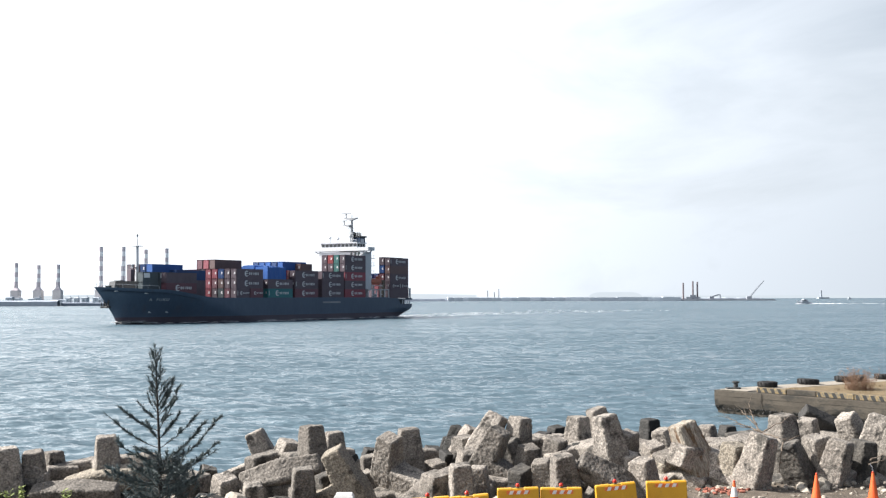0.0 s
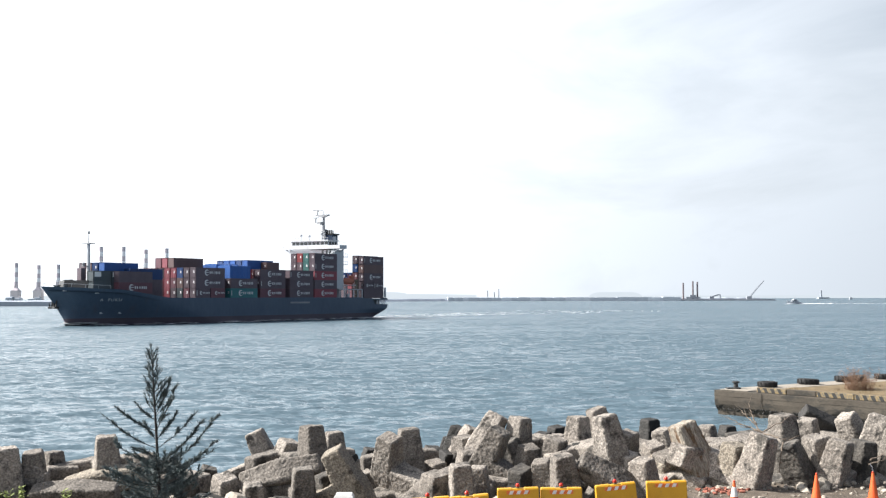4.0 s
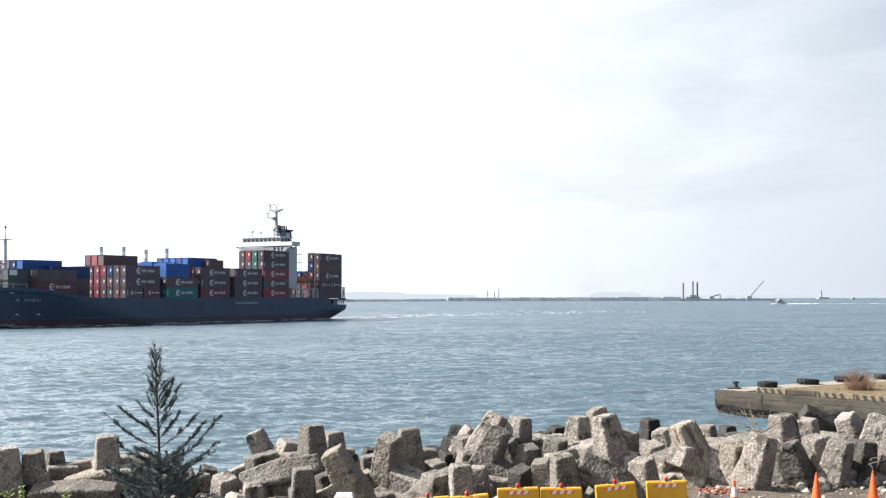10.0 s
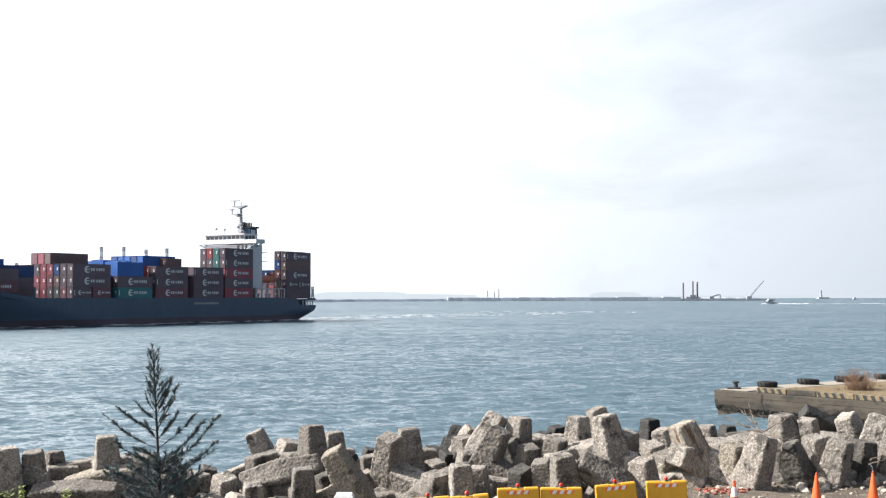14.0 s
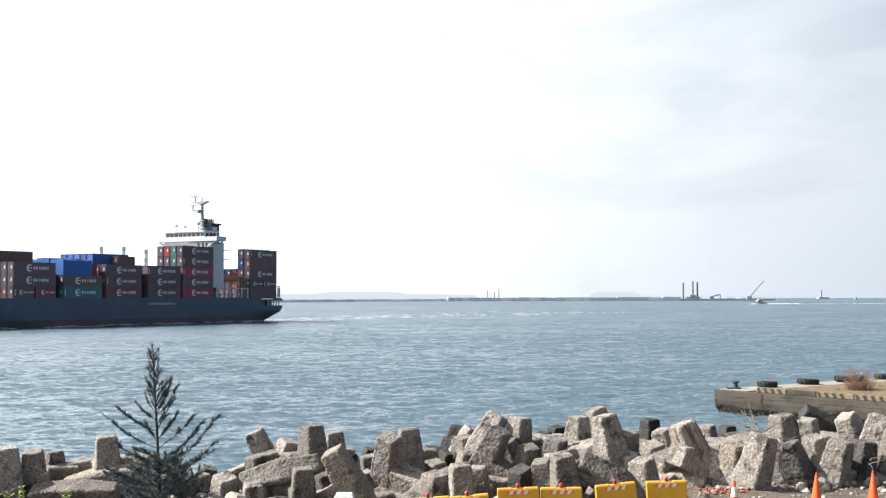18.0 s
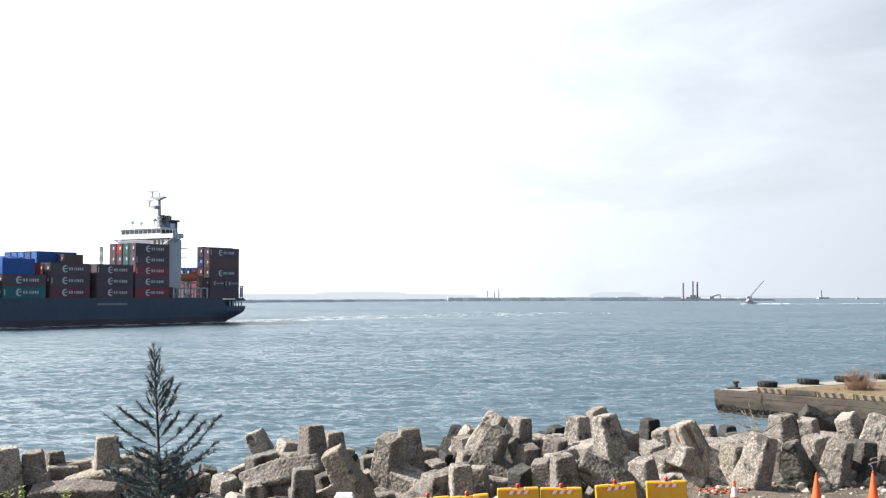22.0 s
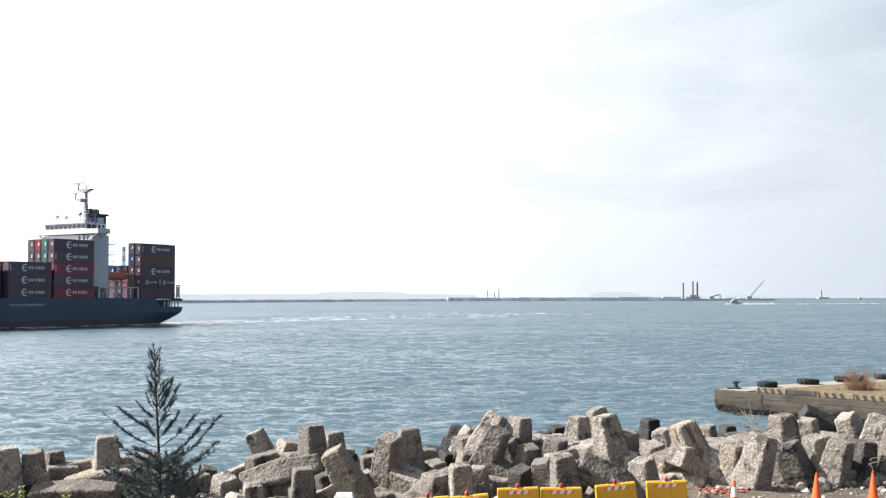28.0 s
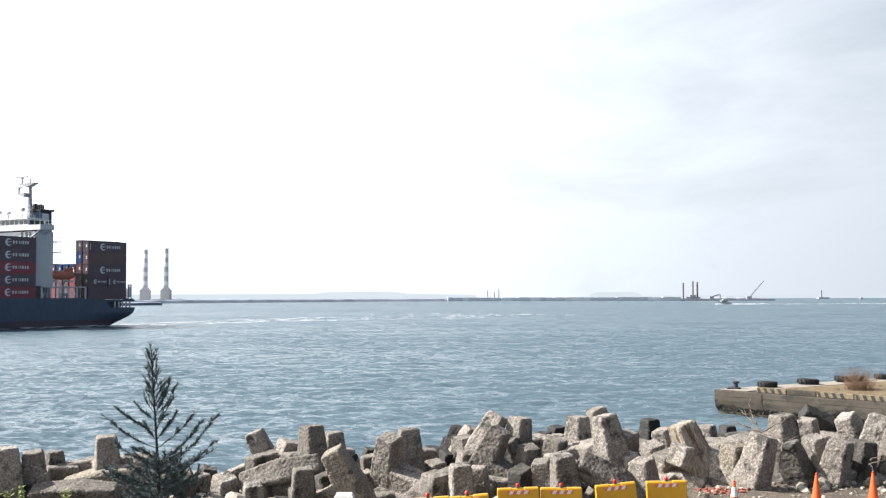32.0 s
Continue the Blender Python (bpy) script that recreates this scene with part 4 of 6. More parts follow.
    for x in (-18.9, -23.6):
        bm = bmesh.new()
        box(bm, x - 0.2, x + 0.2, 6.6, 7.0, 5.8, 10.4)
        box(bm, x - 0.2, x + 0.2, 6.6, 10.6, 10.0, 10.35)
        part("davit", bm, SHIP_WHITE, ship)
    # white frame along the side deck
    for i in range(6):
        x = -13.9 - i * 2.58
        bm = bmesh.new()
        box(bm, x - 0.19, x + 0.19, 11.0, 11.25, 5.85, 8.8)
        part("frame_post", bm, SHIP_WHITE, ship, "white deck frame post")
    for x0 in (-13.9, -20.0):
        bm = bmesh.new()
        box(bm, x0 - 6.9, x0 + 0.14, 11.0, 11.25, 8.6, 8.86)
        part("frame_beam", bm, SHIP_WHITE, ship)
    for i in range(7):
        bm = bmesh.new()
        x = -16 - i * 1.7
        turned(bm, ((0.3, 0), (0.3, 0.9), (0.55, 1.1), (0.5, 1.5)), 8, pose(x, 8.8 - (i % 3) * 0.9, 5.8))
        part("vent", bm, SHIP_WHITE, ship)
    bm = bmesh.new()
    box(bm, -26.6, -25.8, 8.7, 9.5, 5.8, 12.0)
    box(bm, -26.9, -24.0, 8.8, 9.4, 11.6, 12.2)
    part("stores_crane", bm, PALE_CONCRETE, ship, "cream deck crane")
    # foremast
    bm = bmesh.new()
    turned(bm, ((0.62, 8.0), (0.52, 12), (0.40, 20.2), (0.36, 20.6)), 10, pose(83.5, 0, 0))
    fm = part("foremast", bm, SHIP_WHITE, ship, "pale foremast with a light platform")
    bm = bmesh.new()
    box(bm, 82.6, 84.6, -1.5, 1.5, 20.4, 20.6)
    part("mast_platform", bm, SHIP_GREY, fm)
    bm = bmesh.new()
    rod(bm, (83.5, 0, 20.6), (83.5, 0, 24.0), 0.13, 0.07)
    turned(bm, ((0.05, 23.0), (0.3, 23.2), (0.3, 23.7), (0.05, 23.9)), 8, pose(83.5, 0, 0))
    part("mast_light", bm, SHIP_GREY, fm)
    bm = bmesh.new()
    box(bm, 84.0, 85.6, -0.5, 0.5, 14.4, 14.6)
    turned(bm, ((0.3, 14.6), (0.4, 15.2), (0.1, 15.5)), 8, pose(85.2, 0, 0))
    part("bow_light", bm, SHIP_GREY, fm)
    # breakwater plate and gear on the forecastle
    bm = bmesh.new()
    rings(bm, [[(88.6, -5.5, 8.0), (89.0, -5.5, 8.0), (88.4, -5.5, 10.6), (88.2, -5.5, 10.6)], [(91.6, 0, 8.0), (92.0, 0, 8.0), (91.4, 0, 10.7), (91.2, 0, 10.7)], [(88.6, 5.5, 8.0), (89.0, 5.5, 8.0), (88.4, 5.5, 10.6), (88.2, 5.5, 10.6)]])
    part("wave_breaker", bm, IRON, ship)
    for y in (-3, 0, 3):
        bm = bmesh.new()
        turned(bm, ((0.5, 0), (0.5, 1.1), (0.7, 1.25), (0.7, 1.4)), 10, pose(93.5 - abs(y) * 0.3, y * 0.6, 8.0))
        part("winch", bm, DECK, ship)
    bm = bmesh.new()
    for side in (1, -1):
        last = None
        for x in (84, 87, 90, 93, 96, 98.4):
            p = (x, side * half(x, 8.9, 0) * 0.98, top(x))
            rod(bm, p, (p[0], p[1], p[2] + 0.9), 0.04, n=4)
            if last:
                rod(bm, (last[0], last[1], last[2] + 0.9), (p[0], p[1], p[2] + 0.9), 0.035, n=4)
            last = p
    part("bow_railing", bm, SHIP_WHITE, ship)
    # ship's name on the bow, draught marks, builder's plate
    for side in (1,):
        a, b = Vector((87.6, half(87.6, 5.6, 0), 5.6)), Vector((77.6, half(77.6, 5.6, 0), 5.6))
        along = (b - a).normalized()
        low = Vector((82.6, half(82.6, 4.8, 0), 4.8))
        high = Vector((82.6, half(82.6, 6.4, 0), 6.4))
        up = (high - low).normalized()
        out = along.cross(up).normalized()
        up = out.cross(along)
        mid = Vector((82.6, half(82.6, 5.6, 0), 5.6)) + out * 0.14
        m = Matrix((( along.x, up.x, out.x, mid.x), (along.y, up.y, out.y, mid.y), (along.z, up.z, out.z, mid.z), (0, 0, 0, 1)))
        place_text(ship, "ship_name", "A  FUKU", 1.3, m, NAME_PAINT, 1.25)
    bm = bmesh.new()
    box(bm, 2.6, 12.4, 11.30, 11.33, 4.2, 4.75)
    part("lettering_bar", bm, SHIP_GREY, ship, "faint pale lettering band on the hull")
    for x in (78.5, 83.2):
        bm = bmesh.new()
        y = half(x, 2.1, 0)
        box(bm, x - 0.5, x + 0.5, y - 0.2, y + 0.06, 1.9, 2.3)
        part("hull_mark", bm, NAME_PAINT, ship)
    for x, z in ((93.8, 7.9), (86.6, 7.3)):
        bm = bmesh.new()
        y = half(x, z, 0)
        box(bm, x - 0.7, x + 0.7, y - 0.5, y + 0.05, z - 0.14, z + 0.14)
        part("fairlead", bm, NAME_PAINT, ship)
    return ship


def mast_mesh():
    bm = bmesh.new()
    rings(bm, [[(-17.6 + sx * w, 1.6 + sy * w, z) for sx, sy in ((1, 1), (-1, 1), (-1, -1), (1, -1))] for z, w in ((25.2, 0.55), (28.5, 0.38), (31.0, 0.30), (34.1, 0.24))])
    for z in (26.5, 27.8, 29.1, 30.4):
        rod(bm, (-16.9, 0.3, z), (-16.9, 3.0, z), 0.06, n=5)
    rod(bm, (-17.6, 1.6, 34.1), (-17.6, 1.6, 35.4), 0.12)
    box(bm, -18.2, -17.0, 0.8, 2.4, 28.4, 28.7)
    return bm


def lifeboat_mesh():
    bm = bmesh.new()
    loops = []
    for i in range(13):
        s = -1 + 2 * i / 12
        r = max(0.06, (1 - abs(s) ** 3.2) ** 0.5)
        loops.append([(-21.4 + 3.4 * s, 9.0 + 1.15 * r * math.cos(a), 11.7 + (1.05 if math.sin(a) > 0 else 1.2) * r ** 0.6 * math.sin(a)) for a in [2 * math.pi * k / 14 for k in range(14)]])
    rings(bm, loops)
    box(bm, -24.2, -22.6, 8.3, 9.7, 12.3, 13.5, bevel=0.2)
    return bm


ship = container_ship()


def ship_foam():
    """Broken foam along the waterline and the wash behind the stern."""
    rng = random.Random(5)
    bm = bmesh.new()

    def patch(x, y, lx, ly, z):
        n = 9
        c = bm.verts.new((x, y, z + 0.02))
        ring = [bm.verts.new((x + lx * math.cos(2 * math.pi * i / n) * rng.uniform(0.5, 1.1), y + ly * math.sin(2 * math.pi * i / n) * rng.uniform(0.4, 1.1), z - 0.05)) for i in range(n)]
        for i in range(n):
            bm.faces.new((c, ring[i], ring[(i + 1) % n]))

    for _ in range(150):
        x = rng.uniform(-40, 92)
        w = 11.3 if x < 50 else 11.3 * max(0.04, 1 - ((x - 46) / 45.5) ** 1.7)
        if x < -20:
            w *= 1 - 0.4 * ((-20 - x) / 20) ** 2
        if noise.noise(Vector((x * 0.11, 3, 0))) < -0.05 and rng.random() < 0.85:
            continue
        patch(x, w + rng.uniform(0.4, 2.2), rng.uniform(0.8, 3.6), rng.uniform(0.4, 1.2), rng.choice((0.15, 0.22, 0.4)))
    for _ in range(30):
        x = rng.uniform(84, 93)
        w = 11.3 * max(0.02, 1 - ((x - 46) / 45.5) ** 1.7)
        patch(x, w + rng.uniform(0.1, 1.0), rng.uniform(0.8, 2.6), rng.uniform(0.4, 1.1), rng.uniform(0.4, 0.9))
    for _ in range(300):
        d = rng.uniform(0, 1) ** 1.6 * 230
        x = -36 - d
        y = rng.gauss(0, 4 + d * 0.05) + rng.choice((-1, 1)) * (4 + d * 0.06)
        patch(x, y, rng.uniform(1.5, 7.0), rng.uniform(0.05, 0.22), 0.10)
    return tagged(part("wake_foam", bm, FOAM), "white foam along the ship's side and in its wake", "foam", kind="stuff")


wake = ship_foam()


# ---- patrol boat far out, bow along +x ----
def patrol_boat():
    boat = tagged(empty("patrol_boat"), "small white and grey motor boat throwing spray", "motor boat")
    bm = bmesh.new()
    loops = []
    for i in range(11):
        s = i / 10
        w = 2.2 * (1 - max(0, (s - 0.45) / 0.55) ** 2.2) + 0.03
        z1 = 1.7 + 1.1 * s ** 2
        x = -7.5 + 15 * s
        loops.append([(x, -w * 0.75, -0.4), (x, w * 0.75, -0.4), (x + 0.5 * s, w, z1), (x + 0.5 * s, -w, z1)])
    rings(bm, loops)
    part("hull", bm, BOAT_HULL, boat)
    bm = bmesh.new()
    box(bm, -4.0, 2.6, -1.6, 1.6, 1.5, 3.5, bevel=0.2)
    part("cabin", bm, BOAT_HULL, boat)
    bm = bmesh.new()
    box(bm, -2.4, 0.8, -1.2, 1.2, 3.5, 4.6, bevel=0.15)
    part("flybridge", bm, BOAT_HULL, boat)
    bm = bmesh.new()
    box(bm, -1.9, 2.65, -1.63, 1.63, 2.6, 3.2)
    part("cabin_window", bm, GLASS, boat)
    bm = bmesh.new()
    rod(bm, (-1.5, 0, 4.6), (-1.7, 0, 8.6), 0.1, 0.05)
    rod(bm, (-1.6, -0.8, 7.0), (-1.6, 0.8, 7.0), 0.06)
    part("mast", bm, STEEL_DARK, boat)
    return boat


def boat_wash():
    rng = random.Random(9)
    bm = bmesh.new()
    for k in range(420):
        d = rng.uniform(0, 1) ** 1.5 * 330 if k > 60 else rng.uniform(-9, 6)
        x = -6 - d if k > 60 else d
        y = rng.gauss(0, 1.2 + abs(d) * 0.012) * (1 if k > 60 else 1.6)
        lx, ly, h = rng.uniform(1, 5), rng.uniform(0.3, 1.0), rng.uniform(0.15, 0.6) * (1 if d < 40 else 0.22)
        n = 7
        c = bm.verts.new((x, y, h))
        ring = [bm.verts.new((x + lx * math.cos(2 * math.pi * i / n), y + ly * math.sin(2 * math.pi * i / n), -0.1)) for i in range(n)]
        for i in range(n):
            bm.faces.new((c, ring[i], ring[(i + 1) % n]))
    return tagged(part("boat_wash", bm, FOAM), "white wash trailing behind the motor boat", "foam", kind="stuff")


def far_launch():
    """A small launch on the horizon, bow along +x."""
    b = tagged(empty("launch"), "tiny white launch far out near the horizon", "motor boat")
    bm = bmesh.new()
    rings(bm, [[(x, -w * 0.7, -0.3), (x, w * 0.7, -0.3), (x, w, h), (x, -w, h)] for x, w, h in ((-5.5, 1.6, 1.5), (0, 1.9, 1.6), (4, 1.2, 2.0), (6, 0.1, 2.4))])
    part("hull", bm, BOAT_HULL, b)
    bm = bmesh.new()
    box(bm, -3.2, 1.6, -1.2, 1.2, 1.5, 4.2, bevel=0.2)
    part("cabin", bm, BOAT_HULL, b)
    bm = bmesh.new()
    rod(bm, (-1, 0, 4.2), (-1.2, 0, 7.4), 0.16, 0.1, 6)
    part("mast", bm, STEEL_DARK, b)
    return b


launch = far_launch()
boat = patrol_boat()
wash = boat_wash()


# ---- far shore ----
def afar(x, y, z):
    """A place out on the water, with things there at their scale."""
    return Matrix.Translation((x * FAR, y * FAR, EYE[2] + (z - EYE[2]) * FAR)) @ Matrix.Scale(FAR, 4)


def chimney(x, y, top, r, bands, stubby):
    """A striped power-station stack on a block."""
    c = tagged(empty("chimney", afar(x, y, 1.0)), "tall striped power station chimney on a concrete block", "chimney", "striped chimneys")
    base = 11.4 if stubby else 14.0
    h = top - 1.0
    w = r * 2.3
    bm = bmesh.new()
    box(bm, -w, w, -w, w, -2.2, base * 0.94)
    box(bm, -w * 1.04, w * 1.04, -w * 1.04, w * 1.04, base * 0.94, base)
    part("plinth", bm, PLINTH, c)
    bm = bmesh.new()
    rings(bm, [[(sx * k, sy * k, z) for sx, sy in ((1, 1), (-1, 1), (-1, -1), (1, -1))] for k, z in ((w * 0.86, base), (w * 0.42, base + r * 1.5), (w * 0.40, base + r * 2.2))])
    part("collar", bm, CHIMNEY_GREY, c)
    z0 = base + r * 2.2
    step = (h - z0) / bands
    for i in range(bands):
        bm = bmesh.new()
        taper = 1.08 - 0.1 * i / bands
        turned(bm, ((r * 1.15 * taper, z0 + i * step), (r * 1.15 * (taper - 0.012), z0 + (i + 1) * step)), 14)
        part("band", bm, CHIMNEY_GREY if (bands - i) % 2 else CHIMNEY_WHITE, c, "" if (bands - i) % 2 else "white band", smooth=False)
    return c


for x, top in ((-367.1, 36.1), (-347.8, 34.1), (-331.0, 34.6)):
    chimney(x, 985, top, 1.55, 5, True)
for x, top in ((-401.9, 65.8), (-375.6, 65.8), (-349.3, 62.4), (-325.0, 63.7)):
    chimney(x, 1345, top, 2.3, 8, False)


def long_mole(name, pts, width, height, material, label, rough=0.5, slope=0.55):
    """A low breakwater along a line of points, with a broken top."""
    bm = bmesh.new()
    loops = []
    pts = [(px * FAR, py * FAR) for px, py in pts]
    for (ax, ay), (bx, by) in zip(pts, pts[1:]):
        n = max(2, int(math.hypot(bx - ax, by - ay) / 9))
        d = Vector((bx - ax, by - ay, 0)).normalized()
        s = Vector((-d.y, d.x, 0))
        for i in range(n + 1):
            p = Vector((lerp(ax, bx, i / n), lerp(ay, by, i / n), SEA))
            z = height * (1 + rough * noise.noise(p * 0.045)) + 0.5 * noise.noise(p * 0.31)
            loops.append([p - s * width + Vector((0, 0, -1)), p - s * (width * slope) + Vector((0, 0, z * 0.8)), p - s * width * 0.3 + Vector((0, 0, z)), p + s * width * 0.5 + Vector((0, 0, z)), p + s * width + Vector((0, 0, -1))])
    rings(bm, loops, closed=False, caps=False)
    return tagged(part(name, bm, material), label, "breakwater", kind="structure")


long_mole("breakwater_1", [(-900, 800), (-470, 806), (-278, 830)], 7, 4.9, HAZED_STONE, "grey stone mole below the chimneys", 0.12, 0.96)
long_mole("breakwater_5", [(-278, 836), (-250, 850), (-225, 900)], 7, 3.0, HAZED_MOLE, "low grey end of the chimney mole", 0.2, 0.96)
long_mole("breakwater_2", [(-322, 1140), (-296, 1160), (-120, 1480), (10, 1600)], 14, 4.2, HAZED_MOLE, "long low stone breakwater across the water", 0.15)
long_mole("breakwater_3", [(-420, 1330), (-300, 1350), (-240, 1400)], 16, 4.5, HAZED_STONE, "stone mole with chimneys", 0.3)
long_mole("breakwater_4", [(0, 1610), (330, 1650), (520, 1900)], 14, 4.6, HAZED_STONE, "far breakwater wall", 0.25)


def caisson(x, y, w, h, dark):
    bm = bmesh.new()
    box(bm, -w / 2, w / 2, -5, 5, -1, h, bevel=0.25)
    ob = part("caisson", bm, HAZED_GREY if dark else HAZED_CONCRETE)
    ob.matrix_world = afar(x, y, 0) @ pose(0, 0, 0, 0, 0, 6.9)
    return tagged(ob, "weathered concrete caisson of the far breakwater, coloured pale for haze", "caisson", "breakwater caissons")


rng = random.Random(21)
x = 6.0
while x < 332:
    w = rng.uniform(6, 17)
    caisson(x + w / 2, 1588 + x * 0.12, w - 0.2, rng.uniform(4.85, 5.5), noise.noise(Vector((x * 0.03, 4.0, 0))) < 0.12)
    x += w


def far_block(name, x0, x1, y, h, label, category, step=0.0):
    bm = bmesh.new()
    n = 14
    loops = []
    for i in range(n + 1):
        x = lerp(x0, x1, i / n)
        z = h * (1 - step * abs(2 * i / n - 1) ** 6) + 0.6 * noise.noise(Vector((x * 0.02, y, 0)))
        loops.append([(x, y, -3), (x, y, z), (x, y + 60, z), (x, y + 60, -3)])
    rings(bm, loops, closed=False)
    return tagged(part(name, bm, HAZE_GLOW), label, category, kind="structure")


# a steady emission stands for the haze over the far land
def haze_glow_surface():
    m = bpy.data.materials.new("hazy_distance_glow")
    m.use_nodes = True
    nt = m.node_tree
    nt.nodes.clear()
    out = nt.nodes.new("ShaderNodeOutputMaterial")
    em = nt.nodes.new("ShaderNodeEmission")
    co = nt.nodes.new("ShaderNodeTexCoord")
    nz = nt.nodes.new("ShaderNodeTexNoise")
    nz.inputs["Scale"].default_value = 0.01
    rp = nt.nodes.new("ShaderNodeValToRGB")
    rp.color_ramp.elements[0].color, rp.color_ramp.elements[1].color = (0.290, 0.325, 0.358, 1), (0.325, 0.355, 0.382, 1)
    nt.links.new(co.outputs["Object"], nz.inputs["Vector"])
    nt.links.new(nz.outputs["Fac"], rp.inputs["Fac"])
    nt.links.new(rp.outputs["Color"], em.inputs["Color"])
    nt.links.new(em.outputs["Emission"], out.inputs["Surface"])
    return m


HAZE_GLOW = haze_glow_surface()
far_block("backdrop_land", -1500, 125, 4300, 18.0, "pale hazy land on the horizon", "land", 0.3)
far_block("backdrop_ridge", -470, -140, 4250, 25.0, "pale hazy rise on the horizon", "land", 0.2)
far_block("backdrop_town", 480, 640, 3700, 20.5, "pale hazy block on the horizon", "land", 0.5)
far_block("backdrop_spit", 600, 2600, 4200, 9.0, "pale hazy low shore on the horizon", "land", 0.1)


def jack_up_barge():
    b = tagged(empty("dredging_barge", afar(375, 1640, 0)), "dark work barge with three tall spuds", "barge")
    bm = bmesh.new()
    box(bm, -48, 98, -8, 8, -1, 2.0, bevel=0.3)
    part("pontoon", bm, STEEL_DARK, b)
    for x, z in ((-31.5, 25.4), (-17.7, 27.7), (-11.3, 26.9)):
        bm = bmesh.new()
        rod(bm, (x, 0, -1), (x, 0, z), 1.25, 1.15, 8)
        part("spud", bm, SPUD_RED, b, "dark red-brown spud")
    bm = bmesh.new()
    box(bm, -28, -8, -4, 4, 2.6, 5.2)
    box(bm, -22, -14, -3, 3, 5.2, 8.0)
    part("deckhouse", bm, STEEL_DARK, b)
    bm = bmesh.new()
    box(bm, 6, 12, -2, 2, 2.6, 6.0)
    rings(bm, [[(9, -0.6, 4.5), (9, 0.6, 4.5), (9, 0.6, 6.2), (9, -0.6, 6.2)], [(18, -0.5, 7.4), (18, 0.5, 7.4), (18, 0.5, 9.0), (18, -0.5, 9.0)], [(22, -0.4, 7.6), (22, 0.4, 7.6), (22, 0.4, 8.6), (22, -0.4, 8.6)]])
    rod(bm, (21, 0, 8), (22, 0, 3.0), 0.7)
    part("excavator", bm, STEEL_DARK, b)
    bm = bmesh.new()
    box(bm, 59, 66, -2.5, 2.5, 1.9, 6.0)
    part("crane_cab", bm, STEEL_DARK, b)
    bm = bmesh.new()
    for dy in (-1.0, 1.0):
        rod(bm, (63.5, dy, 4.5), (84.2, dy * 0.4, 28.3), 0.45, 0.25, 6)
        rod(bm, (62.5, dy, 6.5), (84.0, dy * 0.4, 28.6), 0.3, 0.2, 6)
    part("jib", bm, STEEL_DARK, b)
    return b


jack_up_barge()


def lighthouse():
    b = tagged(empty("lighthouse", afar(857, 2600, 0)), "small grey lighthouse on a low block at the breakwater's end", "lighthouse")
    bm = bmesh.new()
    box(bm, -8, 16, -9, 9, -1, 3.4, bevel=0.3)
    part("base", bm, TOWER_STONE, b)
    bm = bmesh.new()
    turned(bm, ((2.6, 3.4), (1.8, 15.5), (2.7, 15.6), (2.7, 16.3)), 12)
    part("tower", bm, TOWER_STONE, b)
    bm = bmesh.new()
    turned(bm, ((1.7, 16.3), (1.7, 19), (1.9, 19.1), (0.2, 20.8)), 10)
    part("lantern", bm, STEEL_DARK, b)
    return b


lighthouse()
for x, z in ((62.2, 12.8), (71.6, 10.5), (77.9, 14.4)):
    bm = bmesh.new()
    turned(bm, ((0.9, 0), (0.7, z), (0.1, z + 0.4)), 8)
    ob = part("beacon_post", bm, STEEL_DARK)
    ob.matrix_world = afar(x, 1606, 2.0)
    tagged(ob, "thin dark post on the far breakwater", "post", "breakwater posts")


def quay_works():
    """Low sheds and a gantry beside the left-hand chimneys."""
    b = tagged(empty("quay_shed", afar(-385, 968, 3.0)), "pale low quay shed with a gantry frame", "shed")
    bm = bmesh.new()
    box(bm, -30, 8, -8, 8, -5.0, 4.6)
    part("shed_body", bm, HAZED_GREY, b)
    for x in (-6, 2, 9):
        bm = bmesh.new()
        rod(bm, (x, 0, 0), (x, 0, 9), 0.4)
        part("gantry_leg", bm, HAZED_GREY, b)
    bm = bmesh.new()
    box(bm, -12, 11, -1, 1, 8.4, 9.2)
    part("gantry_beam", bm, HAZED_GREY, b)
    return b


quay_works()


def quay_hut(x, y, w, h, roof):
    """A low building on the chimney quay, with its roof, door and a vent pipe."""
    b = tagged(empty("quay_hut", afar(x, y, 2.6)), "pale low utility building on the chimney quay", "hut", "quay buildings")
    bm = bmesh.new()
    box(bm, -w, w, -4, 4, -4.5, h)
    part("wall", bm, HAZED_GREY, b)
    bm = bmesh.new()
    rings(bm, [[(-w - 0.3, -4.3, h), (-w - 0.3, 4.3, h), (-w - 0.3, 4.3, h + 0.3), (-w - 0.3, 0, h + roof), (-w - 0.3, -4.3, h + 0.3)], [(w + 0.3, -4.3, h), (w + 0.3, 4.3, h), (w + 0.3, 4.3, h + 0.3), (w + 0.3, 0, h + roof), (w + 0.3, -4.3, h + 0.3)]])
    part("roof", bm, HAZED_STONE, b)
    bm = bmesh.new()
    box(bm, -w * 0.3, w * 0.3, -4.06, -3.9, 0.2, h * 0.7)
    part("door", bm, HAZED_STONE, b)
    bm = bmesh.new()
    rod(bm, (w * 0.6, 0, h), (w * 0.6, 0, h + roof + 1.4), 0.3, n=6)
    part("vent_pipe", bm, HAZED_STONE, b)


rq = random.Random(44)
for x in (-382, -374, -361, -355, -341, -337, -324, -318, -312, -306, -300):
    quay_hut(x, 960 + rq.uniform(-6, 6), rq.uniform(1.4, 3.4), rq.uniform(1.0, 3.4), rq.uniform(0.4, 1.3))
for x in (-305, -298, -292, -287):
    quay_hut(x, 1010, rq.uniform(1.6, 3.0), rq.uniform(1.5, 4.2), rq.uniform(0.6, 1.6))


